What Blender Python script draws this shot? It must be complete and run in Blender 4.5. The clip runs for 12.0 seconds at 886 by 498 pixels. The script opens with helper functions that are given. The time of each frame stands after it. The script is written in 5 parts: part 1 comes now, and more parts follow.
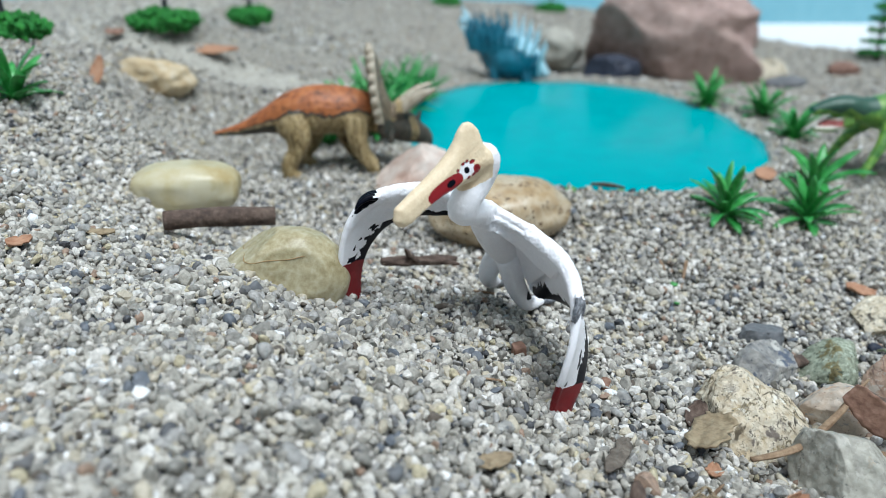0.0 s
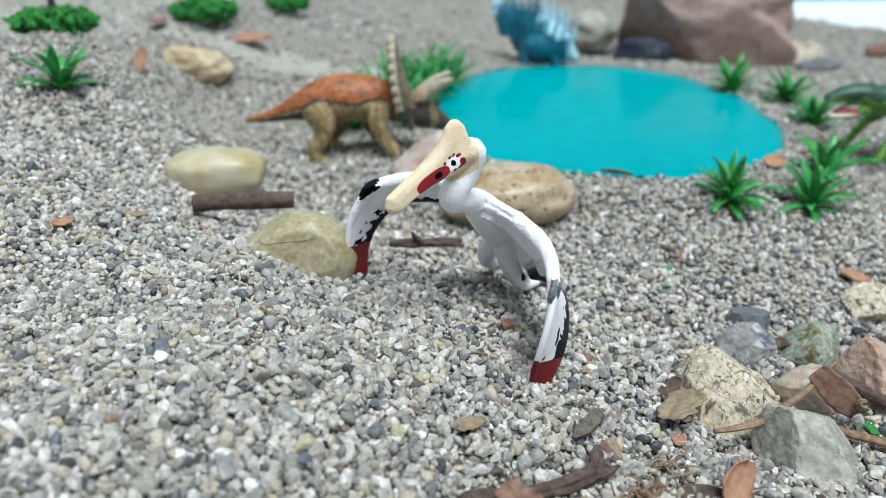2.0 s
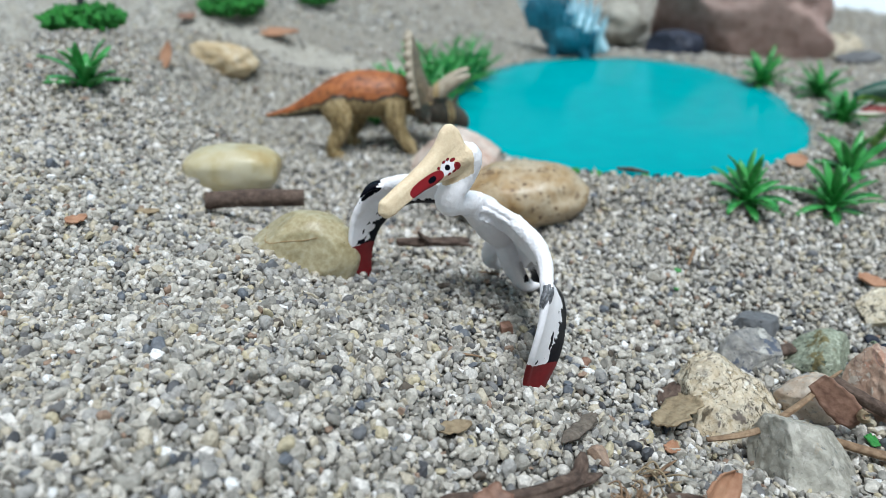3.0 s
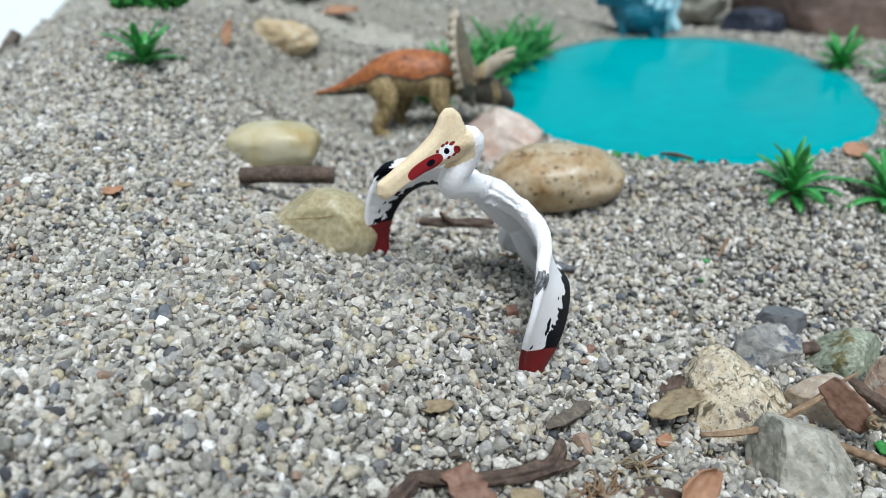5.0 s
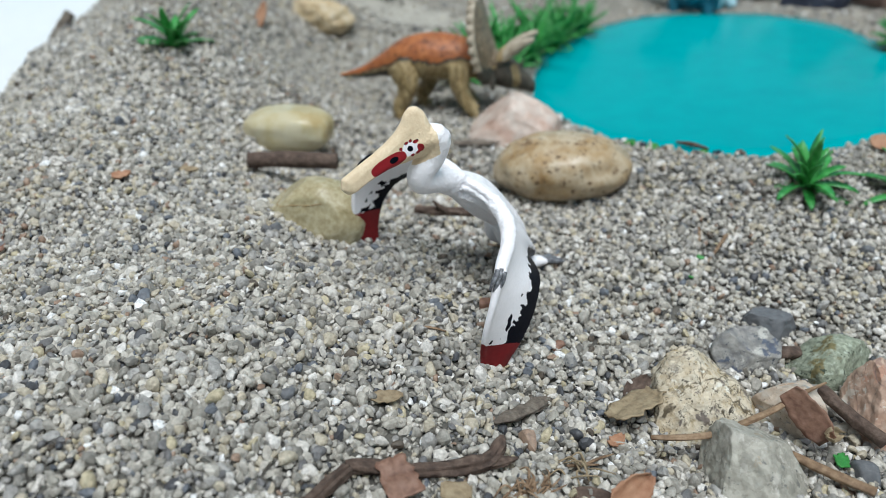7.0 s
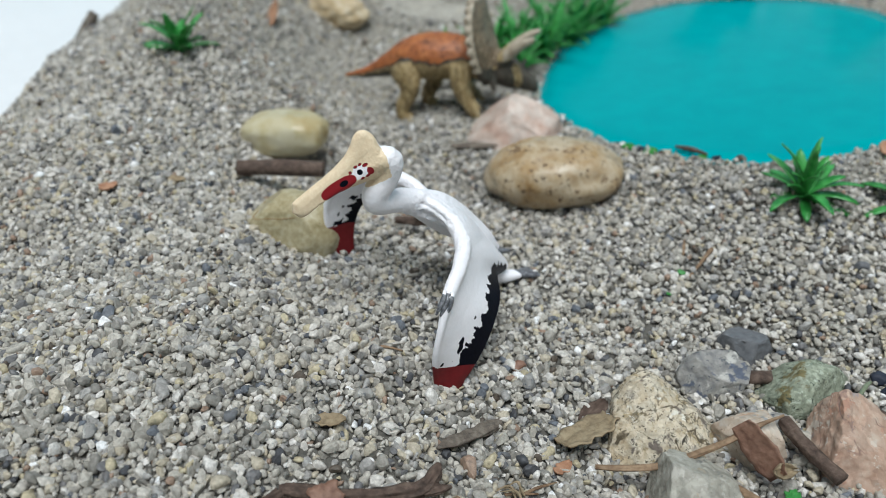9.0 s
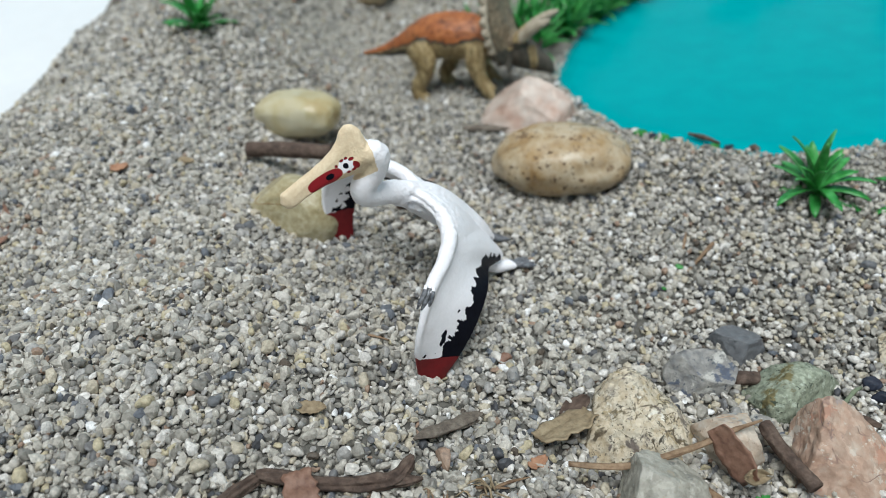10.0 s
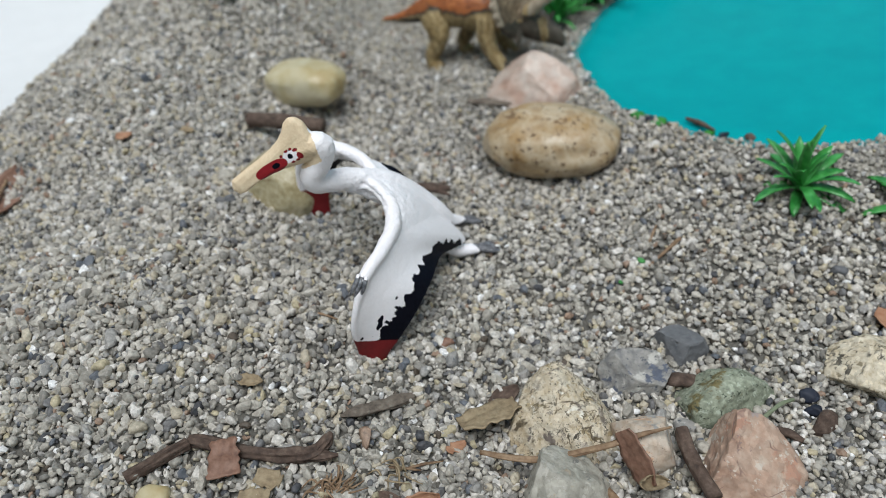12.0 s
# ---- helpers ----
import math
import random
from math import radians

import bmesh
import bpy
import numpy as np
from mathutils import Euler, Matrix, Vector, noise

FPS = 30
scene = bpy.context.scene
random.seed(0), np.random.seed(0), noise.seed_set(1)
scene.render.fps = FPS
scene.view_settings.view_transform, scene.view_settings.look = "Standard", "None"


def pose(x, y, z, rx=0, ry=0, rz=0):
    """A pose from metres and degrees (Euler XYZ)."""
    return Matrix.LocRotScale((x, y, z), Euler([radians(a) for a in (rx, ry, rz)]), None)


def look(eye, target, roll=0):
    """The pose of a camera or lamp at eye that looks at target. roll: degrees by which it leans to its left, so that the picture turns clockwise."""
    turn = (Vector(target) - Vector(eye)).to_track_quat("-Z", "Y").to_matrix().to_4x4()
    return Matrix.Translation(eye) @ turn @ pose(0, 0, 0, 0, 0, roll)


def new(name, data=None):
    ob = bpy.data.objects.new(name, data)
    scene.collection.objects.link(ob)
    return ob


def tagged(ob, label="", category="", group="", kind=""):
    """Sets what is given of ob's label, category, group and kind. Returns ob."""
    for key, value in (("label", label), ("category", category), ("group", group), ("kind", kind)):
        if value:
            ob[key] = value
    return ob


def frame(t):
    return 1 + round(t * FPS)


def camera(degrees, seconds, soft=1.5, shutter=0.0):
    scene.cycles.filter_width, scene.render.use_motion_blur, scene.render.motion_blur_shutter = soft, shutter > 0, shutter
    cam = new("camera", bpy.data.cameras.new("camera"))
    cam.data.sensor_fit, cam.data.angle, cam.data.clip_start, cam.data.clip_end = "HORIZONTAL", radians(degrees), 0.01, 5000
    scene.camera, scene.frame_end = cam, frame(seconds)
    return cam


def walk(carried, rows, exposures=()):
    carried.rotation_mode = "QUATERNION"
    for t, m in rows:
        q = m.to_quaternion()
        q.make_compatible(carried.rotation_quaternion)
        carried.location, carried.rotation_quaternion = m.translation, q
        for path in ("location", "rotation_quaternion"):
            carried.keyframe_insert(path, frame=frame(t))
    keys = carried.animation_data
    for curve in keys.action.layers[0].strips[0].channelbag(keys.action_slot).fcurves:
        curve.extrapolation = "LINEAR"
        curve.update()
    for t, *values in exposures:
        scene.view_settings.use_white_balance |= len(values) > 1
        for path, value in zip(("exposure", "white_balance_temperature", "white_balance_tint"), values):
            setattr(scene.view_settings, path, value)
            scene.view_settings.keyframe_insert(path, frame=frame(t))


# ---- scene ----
from mathutils.bvhtree import BVHTree

EXPOSURES = [(0.0, 0.48, 6100, 9), (1.5, 0.5, 6160, 9), (3.0, 0.42, 6220, 10), (6.0, 0.40, 6320, 10), (7.0, 0.26, 6340, 10), (9.0, 0.13, 6420, 10),
             (10.5, 0.22, 6480, 9), (11.0, -0.02, 6540, 9), (11.5, -0.09, 6570, 10), (12.0, 0.04, 6540, 12)]
cam = camera(61.11, 12.0, soft=0.6)
# seconds, eye in centimetres, heading, pitch and roll in degrees
PATH = [
    (0, -0.00, 0.00, 12.00, 0.00, -22.00, -0.00),
    (0.5, 0.48, -0.58, 12.16, 0.65, -22.23, -0.08),
    (1, 0.84, -0.99, 12.33, 1.65, -22.35, -0.49),
    (1.5, 1.03, -1.55, 12.51, 2.99, -22.93, -0.72),
    (2, 1.67, -1.79, 12.97, 3.89, -23.68, -0.79),
    (2.5, 2.23, -1.65, 13.37, 5.22, -24.11, -1.13),
    (3, 3.01, -1.66, 13.44, 7.26, -24.55, -1.41),
    (5, 5.63, -1.41, 13.64, 14.70, -26.10, -2.47),
    (5.5, 6.00, -1.16, 13.89, 16.43, -26.60, -2.64),
    (6, 6.96, -0.63, 13.78, 17.99, -27.01, -2.93),
    (6.5, 8.08, -0.52, 14.03, 19.71, -27.83, -3.08),
    (7, 8.98, -0.55, 14.47, 21.50, -28.25, -3.89),
    (9, 11.85, 1.35, 15.45, 26.92, -29.69, -6.03),
    (9.5, 12.77, 1.78, 16.19, 28.90, -30.55, -6.24),
    (10, 13.47, 2.43, 16.15, 31.28, -31.98, -6.89),
    (10.5, 14.22, 2.92, 17.03, 33.46, -32.92, -7.56),
    (11, 15.15, 3.51, 17.53, 36.36, -33.58, -8.54),
    (11.5, 16.52, 4.35, 17.18, 38.04, -34.46, -8.68),
    (12, 17.64, 5.14, 17.41, 40.26, -35.54, -9.01),
]
walk(cam, [(t, pose(x * 0.01, y * 0.01, z * 0.01, 90 + pitch, 0, yaw) @ pose(0, 0, 0, 0, 0, roll)) for t, x, y, z, yaw, pitch, roll in PATH], EXPOSURES)
cam.data.dof.use_dof = True
cam.data.dof.focus_distance = 0.222
cam.data.dof.aperture_fstop = 10.0

# ---------------------------------------------------------------- light
world = bpy.data.worlds.new("overcast_sky")
scene.world = world
world.use_nodes = True
wn = world.node_tree.nodes
sky = wn.new("ShaderNodeTexSky")
sky.sky_type = "NISHITA"
sky.sun_disc = False
sky.sun_elevation = radians(75)
sky.sun_rotation = radians(108)
veil = wn.new("ShaderNodeMix")
veil.data_type = "RGBA"
veil.inputs["Factor"].default_value = 0.9
veil.inputs["B"].default_value = (7.3, 7.9, 8.3, 1)
world.node_tree.links.new(sky.outputs["Color"], veil.inputs["A"])
world.node_tree.links.new(veil.outputs["Result"], wn["Background"].inputs["Color"])
wn["Background"].inputs["Strength"].default_value = 0.040
sun = new("sun", bpy.data.lights.new("sun", "SUN"))
sun.data.energy, sun.data.angle, sun.data.color = 3.0, radians(36), (0.955, 1.0, 1.0)
sun.matrix_world = look((0.45, -0.3, 1.8), (0.05, 0.3, 0))

# ---------------------------------------------------------------- helpers
CM = 0.01
rng = np.random.default_rng(7)


def shade(name, colours, fine=600, coarse=90, rough=0.6, bump=0.3, depth=0.0004, patch=0.35, specks=None, island=None,
          metal=0.0, coat=0.0, stretch=(1, 1, 1), subsurface=0.0, specular=0.5, crystal=None, veins=()):
    """A surface with fine grain, coarse patches, relief and, where given, specks of a second colour."""
    m = bpy.data.materials.new(name)
    m.use_nodes = True
    nt = m.node_tree
    n, link = nt.nodes, nt.links.new
    b = n["Principled BSDF"]
    co = n.new("ShaderNodeTexCoord")
    info = n.new("ShaderNodeObjectInfo")
    shift = n.new("ShaderNodeVectorMath")
    shift.operation = "SCALE"
    link(info.outputs["Random"], shift.inputs["Scale"])
    shift.inputs[0].default_value = (3.1, 1.7, 2.3)
    place = n.new("ShaderNodeMapping")
    place.inputs["Scale"].default_value = stretch
    link(co.outputs["Object"], place.inputs["Vector"])
    link(shift.outputs["Vector"], place.inputs["Location"])

    def noise_at(scale, detail, rough_=0.6, dist=0.0):
        t = n.new("ShaderNodeTexNoise")
        t.inputs["Scale"].default_value = scale
        t.inputs["Detail"].default_value = detail
        t.inputs["Roughness"].default_value = rough_
        t.inputs["Distortion"].default_value = dist
        link(place.outputs["Vector"], t.inputs["Vector"])
        return t

    def ramp_of(source, stops):
        r = n.new("ShaderNodeValToRGB")
        e = r.color_ramp.elements
        while len(e) < len(stops):
            e.new(0.5)
        for i, (p, c) in enumerate(stops):
            e[i].position, e[i].color = p, (*c, 1)
        link(source, r.inputs["Fac"])
        return r

    grain = noise_at(fine, 5)
    broad = noise_at(coarse, 4, 0.55, 0.4)
    lo, hi = 0.34, 0.66
    stops = [(lo + (hi - lo) * i / max(1, len(colours) - 1), c) for i, c in enumerate(colours)]
    if island:
        geo = n.new("ShaderNodeNewGeometry")
        base = ramp_of(geo.outputs["Random Per Island"], island)
        base.color_ramp.interpolation = "CONSTANT"
        vary = ramp_of(grain.outputs["Fac"], [(0.32, (0.66, 0.66, 0.66)), (0.68, (1.24, 1.24, 1.24))])
        mul = n.new("ShaderNodeMix")
        mul.data_type, mul.blend_type = "RGBA", "MULTIPLY"
        mul.inputs["Factor"].default_value = 1.0
        link(base.outputs["Color"], mul.inputs["A"])
        link(vary.outputs["Color"], mul.inputs["B"])
        colour = mul.outputs["Result"]
    else:
        first = ramp_of(grain.outputs["Fac"], stops)
        second = ramp_of(broad.outputs["Fac"], stops)
        mix = n.new("ShaderNodeMix")
        mix.data_type = "RGBA"
        mix.inputs["Factor"].default_value = 1 - patch if len(colours) > 1 else 0
        link(second.outputs["Color"], mix.inputs["A"])
        link(first.outputs["Color"], mix.inputs["B"])
        colour = mix.outputs["Result"]

    def laid_over(under, tone, mask, where=None):
        if where:
            both_ = n.new("ShaderNodeMath")
            both_.operation = "MULTIPLY"
            link(mask, both_.inputs[0])
            link(where, both_.inputs[1])
            mask = both_.outputs["Value"]
        over = n.new("ShaderNodeMix")
        over.data_type = "RGBA"
        link(mask, over.inputs["Factor"])
        link(under, over.inputs["A"])
        over.inputs["B"].default_value = (*tone, 1)
        return over.outputs["Result"]

    for scale, limit, tone, *crowd in specks or ():
        s = noise_at(scale, 5, 0.68, 0.25)
        mask = ramp_of(s.outputs["Fac"], [(limit, (0, 0, 0)), (limit + 0.04, (1, 1, 1))])
        where = ramp_of(noise_at(crowd[0], 2, 0.5, 0.6).outputs["Fac"], [(0.42, (0.12, 0.12, 0.12)), (0.58, (1, 1, 1))]).outputs["Color"] if crowd else None
        colour = laid_over(colour, tone, mask.outputs["Color"], where)
    for scale, width, tone in veins:
        s = noise_at(scale, 3, 0.55, 1.2)
        mask = ramp_of(s.outputs["Fac"], [(0.5 - width * 2, (0, 0, 0)), (0.5 - width, (1, 1, 1)), (0.5 + width, (1, 1, 1)), (0.5 + width * 2, (0, 0, 0))])
        where = ramp_of(noise_at(scale * 2.3, 3, 0.6).outputs["Fac"], [(0.45, (0, 0, 0)), (0.58, (1, 1, 1))]).outputs["Color"]
        colour = laid_over(colour, tone, mask.outputs["Color"], where)
    facets = None
    if crystal:
        size, amount = crystal
        facets = n.new("ShaderNodeTexVoronoi")
        facets.inputs["Scale"].default_value = size
        facets.inputs["Randomness"].default_value = 1.0
        bend = n.new("ShaderNodeVectorMath")
        bend.operation = "MULTIPLY_ADD"
        link(grain.outputs["Color"], bend.inputs[0])
        bend.inputs[1].default_value = (0.9 / size,) * 3
        link(place.outputs["Vector"], bend.inputs[2])
        link(bend.outputs["Vector"], facets.inputs["Vector"])
        tone = n.new("ShaderNodeSeparateColor")
        link(facets.outputs["Color"], tone.inputs["Color"])
        step = n.new("ShaderNodeMapRange")
        link(tone.outputs["Red"], step.inputs["Value"])
        step.inputs["To Min"].default_value, step.inputs["To Max"].default_value = 1 - amount, 1 + amount
        lit = n.new("ShaderNodeVectorMath")
        lit.operation = "SCALE"
        link(colour, lit.inputs[0])
        link(step.outputs["Result"], lit.inputs["Scale"])
        colour = lit.outputs["Vector"]
    link(colour, b.inputs["Base Color"])
    wear = n.new("ShaderNodeMapRange")
    link(broad.outputs["Fac"], wear.inputs["Value"])
    wear.inputs["To Min"].default_value, wear.inputs["To Max"].default_value = max(0.03, rough - 0.1), min(1, rough + 0.12)
    link(wear.outputs["Result"], b.inputs["Roughness"])
    b.inputs["Metallic"].default_value = metal
    b.inputs["Specular IOR Level"].default_value = specular
    b.inputs["Coat Weight"].default_value = coat
    b.inputs["Coat Roughness"].default_value = 0.15
    b.inputs["Subsurface Weight"].default_value = subsurface
    b.inputs["Subsurface Radius"].default_value = (0.003, 0.002, 0.001)
    b.inputs["Subsurface Scale"].default_value = 0.3
    if bump:
        relief = n.new("ShaderNodeBump")
        relief.inputs["Strength"].default_value = bump
        relief.inputs["Distance"].default_value = depth
        both = n.new("ShaderNodeMath")
        both.operation = "ADD"
        link(grain.outputs["Fac"], both.inputs[0])
        link(broad.outputs["Fac"], both.inputs[1])
        height = both.outputs["Value"]
        if facets:
            third = n.new("ShaderNodeMath")
            third.operation = "ADD"
            link(height, third.inputs[0])
            link(tone.outputs["Green"], third.inputs[1])
            height = third.outputs["Value"]
        link(height, relief.inputs["Height"])
        link(relief.outputs["Normal"], b.inputs["Normal"])
    return m


def part(name, bm, material, parent=None, label="", smooth=True):
    """Links a bmesh, in centimetres, as one mesh object, under a thing or a part where one is given."""
    me = bpy.data.meshes.new(name)
    bmesh.ops.scale(bm, vec=(CM, CM, CM), verts=bm.verts)
    bm.normal_update()
    bm.to_mesh(me)
    bm.free()
    for m in material if isinstance(material, (list, tuple)) else [material]:
        me.materials.append(m)
    me.polygons.foreach_set("use_smooth", [smooth] * len(me.polygons))
    ob = new(name, me)
    if parent:
        ob.parent = parent
    if label:
        tagged(ob, label)
    return ob


def base_at(name, x, y, z, rz=0.0, s=1.0):
    ob = new(name)
    ob.empty_display_size = 0.01
    ob.matrix_world = pose(x * CM, y * CM, z * CM, 0, 0, rz) @ Matrix.Scale(s, 4)
    return ob


def curve_points(keys, count):
    """A smooth line through the keys (rows of any width)."""
    k = np.array(keys, float)
    d = np.r_[0, np.cumsum(np.linalg.norm(np.diff(k[:, :3], axis=0), axis=1))]
    s = np.linspace(0, d[-1], count)
    tang = np.gradient(k, d, axis=0)
    out = []
    for v in s:
        i = min(np.searchsorted(d, v, side="right") - 1, len(d) - 2)
        h = d[i + 1] - d[i]
        u = (v - d[i]) / h
        out.append((2 * u**3 - 3 * u**2 + 1) * k[i] + (u**3 - 2 * u**2 + u) * h * tang[i]
                   + (3 * u**2 - 2 * u**3) * k[i + 1] + (u**3 - u**2) * h * tang[i + 1])
    return np.array(out)


def tube(bm, keys, up=(0, 0, 1), count=16, seg=14, wobble=0.0, groove=0.0):
    """A closed limb along the keys: x, y, z, half width, half height."""
    rows = curve_points(keys, count)
    c = rows[:, :3]
    along = np.gradient(c, axis=0)
    rings = []
    for p, t, (w, h) in zip(c, along, np.maximum(rows[:, 3:5], 0.01)):
        t = Vector(t).normalized()
        side = t.cross(Vector(up))
        side = side.normalized() if side.length > 1e-4 else Vector((1, 0, 0))
        top = side.cross(t).normalized()
        ring = []
        for j in range(seg):
            a = 2 * math.pi * j / seg
            k = 1 + wobble * (noise.noise(Vector(p) * 2.3 + Vector((math.cos(a), math.sin(a), 0))) if wobble else 0)
            if groove:
                k += groove * (noise.noise(Vector((math.cos(a) * 2.6, math.sin(a) * 2.6, p[0] * 0.5 + p[1] * 0.4))) + 0.5 * noise.noise(Vector((math.cos(a) * 6, math.sin(a) * 6, p[0] * 0.9))))
            ring.append(bm.verts.new(Vector(p) + side * (w * k * math.cos(a)) + top * (h * k * math.sin(a))))
        rings.append(ring)
    for r, q in zip(rings, rings[1:]):
        for j in range(seg):
            bm.faces.new((r[j], r[(j + 1) % seg], q[(j + 1) % seg], q[j]))
    bm.faces.new(list(reversed(rings[0])))
    bm.faces.new(rings[-1])


def sheet(bm, edge_a, edge_b, thick, count=20, across=10, belly=0.0, push=(0, 0, 1)):
    """A thin closed membrane between two edge lines, bulged by belly along push."""
    a, b = curve_points(edge_a, count), curve_points(edge_b, count)
    push = Vector(push).normalized()
    grid = [[Vector(p).lerp(Vector(q), j / across) + push * belly * math.sin(math.pi * j / across) for j in range(across + 1)] for p, q in zip(a, b)]
    sides = []
    for sign in (1, -1):
        rows = []
        for i, row in enumerate(grid):
            line = []
            for j, p in enumerate(row):
                du = grid[min(i + 1, count - 1)][j] - grid[max(i - 1, 0)][j]
                dv = row[min(j + 1, across)] - row[max(j - 1, 0)]
                nrm = du.cross(dv)
                nrm = nrm.normalized() if nrm.length > 1e-9 else Vector((0, 0, 1))
                line.append(bm.verts.new(p + nrm * (sign * thick / 2)))
            rows.append(line)
        sides.append(rows)
    top, low = sides
    for i in range(count - 1):
        for j in range(across):
            bm.faces.new((top[i][j], top[i + 1][j], top[i + 1][j + 1], top[i][j + 1]))
            bm.faces.new((low[i][j + 1], low[i + 1][j + 1], low[i + 1][j], low[i][j]))
        for j in (0, across):
            q = (top[i][j], low[i][j], low[i + 1][j], top[i + 1][j])
            bm.faces.new(q if j else tuple(reversed(q)))
    for i in (0, count - 1):
        for j in range(across):
            q = (top[i][j], top[i][j + 1], low[i][j + 1], low[i][j])
            bm.faces.new(q if i else tuple(reversed(q)))


def ball(bm, centre, radii, turn=None, level=3):
    m = Matrix.Translation(centre) @ (turn or Matrix.Identity(4)) @ Matrix.Diagonal((*radii, 1))
    bmesh.ops.create_icosphere(bm, subdivisions=level, radius=1, matrix=m)


def fused(bm, voxel, rounds=3):
    """Grows the pieces of a bmesh together into one skin."""
    me = bpy.data.meshes.new("blank")
    bmesh.ops.recalc_face_normals(bm, faces=bm.faces)
    bm.to_mesh(me)
    bm.free()
    ob = new("blank", me)
    skin = ob.modifiers.new("skin", "REMESH")
    skin.mode, skin.voxel_size = "VOXEL", voxel
    relax = ob.modifiers.new("relax", "SMOOTH")
    relax.iterations, relax.factor = rounds, 0.5
    done = bpy.data.meshes.new_from_object(ob.evaluated_get(bpy.context.evaluated_depsgraph_get()))
    bpy.data.objects.remove(ob)
    out = bmesh.new()
    out.from_mesh(done)
    bpy.data.meshes.remove(done)
    bpy.data.meshes.remove(me)
    return out


# ---------------------------------------------------------------- the lie of the sand, in centimetres
MOUNDS = [(24, 26, 22, -3.6), (36, 82, 22, -1.88), (8, -10, 22, -2.64), (-4, 42, 7, -1.3), (-20, 38, 5, 3.37), (4, 78, 7, -1.35),
          (16, 34, 5, 1.32), (-20, 58, 4, 0.99), (-4, 14, 4, 1.01), (-16, 22, 4, 1.02), (-24, 94, 22, 1.96), (-12, 42, 5, -3.17),
          (-8, 30, 4, -2.36), (48, 78, 22, -2.45), (20, 26, 15, -2.42), (-20, 54, 4, 1.84), (4, 78, 10, -2.59), (0, 30, 4, -1.16),
          (48, 42, 10, -1.06), (-16, 46, 4, -1.44), (-16, 42, 15, 1.1), (8, 18, 4, -0.48),
          (25, 70, 7, -1.1), (2.2, 11.6, 1.7, -0.3), (5.4, 16.6, 1.6, -0.4), (-6.2, 20.4, 1.3, 0.5), (-3.5, 20.6, 1.1, -0.35),
          (-15.3, 39.6, 2.8, -2.1), (9.6, 28.9, 2.3, 0.5), (2.4, 12.7, 1.2, -0.4), (16.6, 29.2, 2.0, -0.4), (-14.3, 15.0, 1.8, -0.45), (9.5, 17.6, 1.3, -0.6)]
POND_X, POND_Y, POND_Z = 8.9, 50.9, 0.9


def pond_rim(a):
    """Radius of the pond at the angle a."""
    c, s = abs(math.cos(a)) / (10.9 if math.cos(a) > 0 else 11.8), abs(math.sin(a)) / 16.2
    return (c**2.2 + s**2.2) ** (-1 / 2.2) * (1 - (0.03 if math.cos(a) > 0 else 0.0) * math.sin(2 * a) + 0.008 * math.sin(7 * a) + 0.006 * math.sin(13 * a + 1))


def pond_gap(x, y):
    """How far outside the pond's rim a place lies (inside: minus)."""
    dx, dy = x - POND_X, y - POND_Y
    return math.hypot(dx, dy) - pond_rim(math.atan2(dy, dx))


def ground_z(x, y):
    z = 4.53 + sum(h * math.exp(-((x - a) ** 2 + (y - b) ** 2) / (2 * s * s)) for a, b, s, h in MOUNDS)
    z += 0.18 * noise.noise(Vector((x * 0.35, y * 0.35, 3))) + 0.10 * noise.noise(Vector((x * 0.9, y * 0.9, 8)))
    g = pond_gap(x, y)
    if g < 4:
        k = min(1, max(0, (4 - g) / 3.2))
        k = k * k * (3 - 2 * k)
        z = z * (1 - k) + 1.0 * k
    if g < 0.1:
        z = min(z, 1.0 - 0.9 * min(1, (0.1 - g) / 1.2))
    left = x - (-21.5 - 0.62 * (y - 19))
    if left < 1.5:
        z -= 0.75 * (1.5 - left) ** 1.25
    far = 116 - y - 0.8 * max(0, x - 15)
    if far < 0:
        z += 0.5 * far
    return max(z, -2.6)


# ---------------------------------------------------------------- materials
GRAINS = [(0.0, (0.419, 0.392, 0.345)), (0.15, (0.318, 0.300, 0.267)), (0.29, (0.509, 0.480, 0.430)), (0.43, (0.239, 0.227, 0.205)),
          (0.54, (0.451, 0.401, 0.314)), (0.63, (0.583, 0.553, 0.511)), (0.73, (0.339, 0.328, 0.314)), (0.83, (0.647, 0.621, 0.589)),
          (0.875, (0.152, 0.150, 0.153)), (0.905, (0.466, 0.408, 0.281)), (0.925, (0.071, 0.073, 0.081)), (0.945, (0.286, 0.198, 0.146)),
          (0.958, (0.133, 0.146, 0.169)), (0.973, (0.104, 0.084, 0.067)), (0.988, (0.800, 0.800, 0.800))]
gravel_m = shade("gravel_grains", [(1, 1, 1)], fine=900, rough=0.52, specular=0.4, bump=0.35, depth=0.0003, island=GRAINS)
# Dark tone puts the shade of gaps between grains into the bed's colour.
gap_shade_m = shade("sand_bed_gap_shade", [(0.04, 0.038, 0.034), (0.08, 0.076, 0.067), (0.13, 0.123, 0.108), (0.06, 0.057, 0.05)], fine=420, coarse=40, rough=0.85, bump=0.8, depth=0.001)
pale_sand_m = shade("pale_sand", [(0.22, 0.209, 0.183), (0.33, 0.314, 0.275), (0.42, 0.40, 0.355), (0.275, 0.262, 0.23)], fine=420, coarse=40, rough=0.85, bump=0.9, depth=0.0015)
# Finer brown sand, its tone lowered for the weaker light over the far ground.
dim_fine_sand_m = shade("fine_brown_sand_dimmed", [(0.15, 0.138, 0.118), (0.225, 0.208, 0.18), (0.29, 0.27, 0.235), (0.19, 0.175, 0.15)], fine=500, coarse=30, rough=0.9, bump=0.9, depth=0.0012)
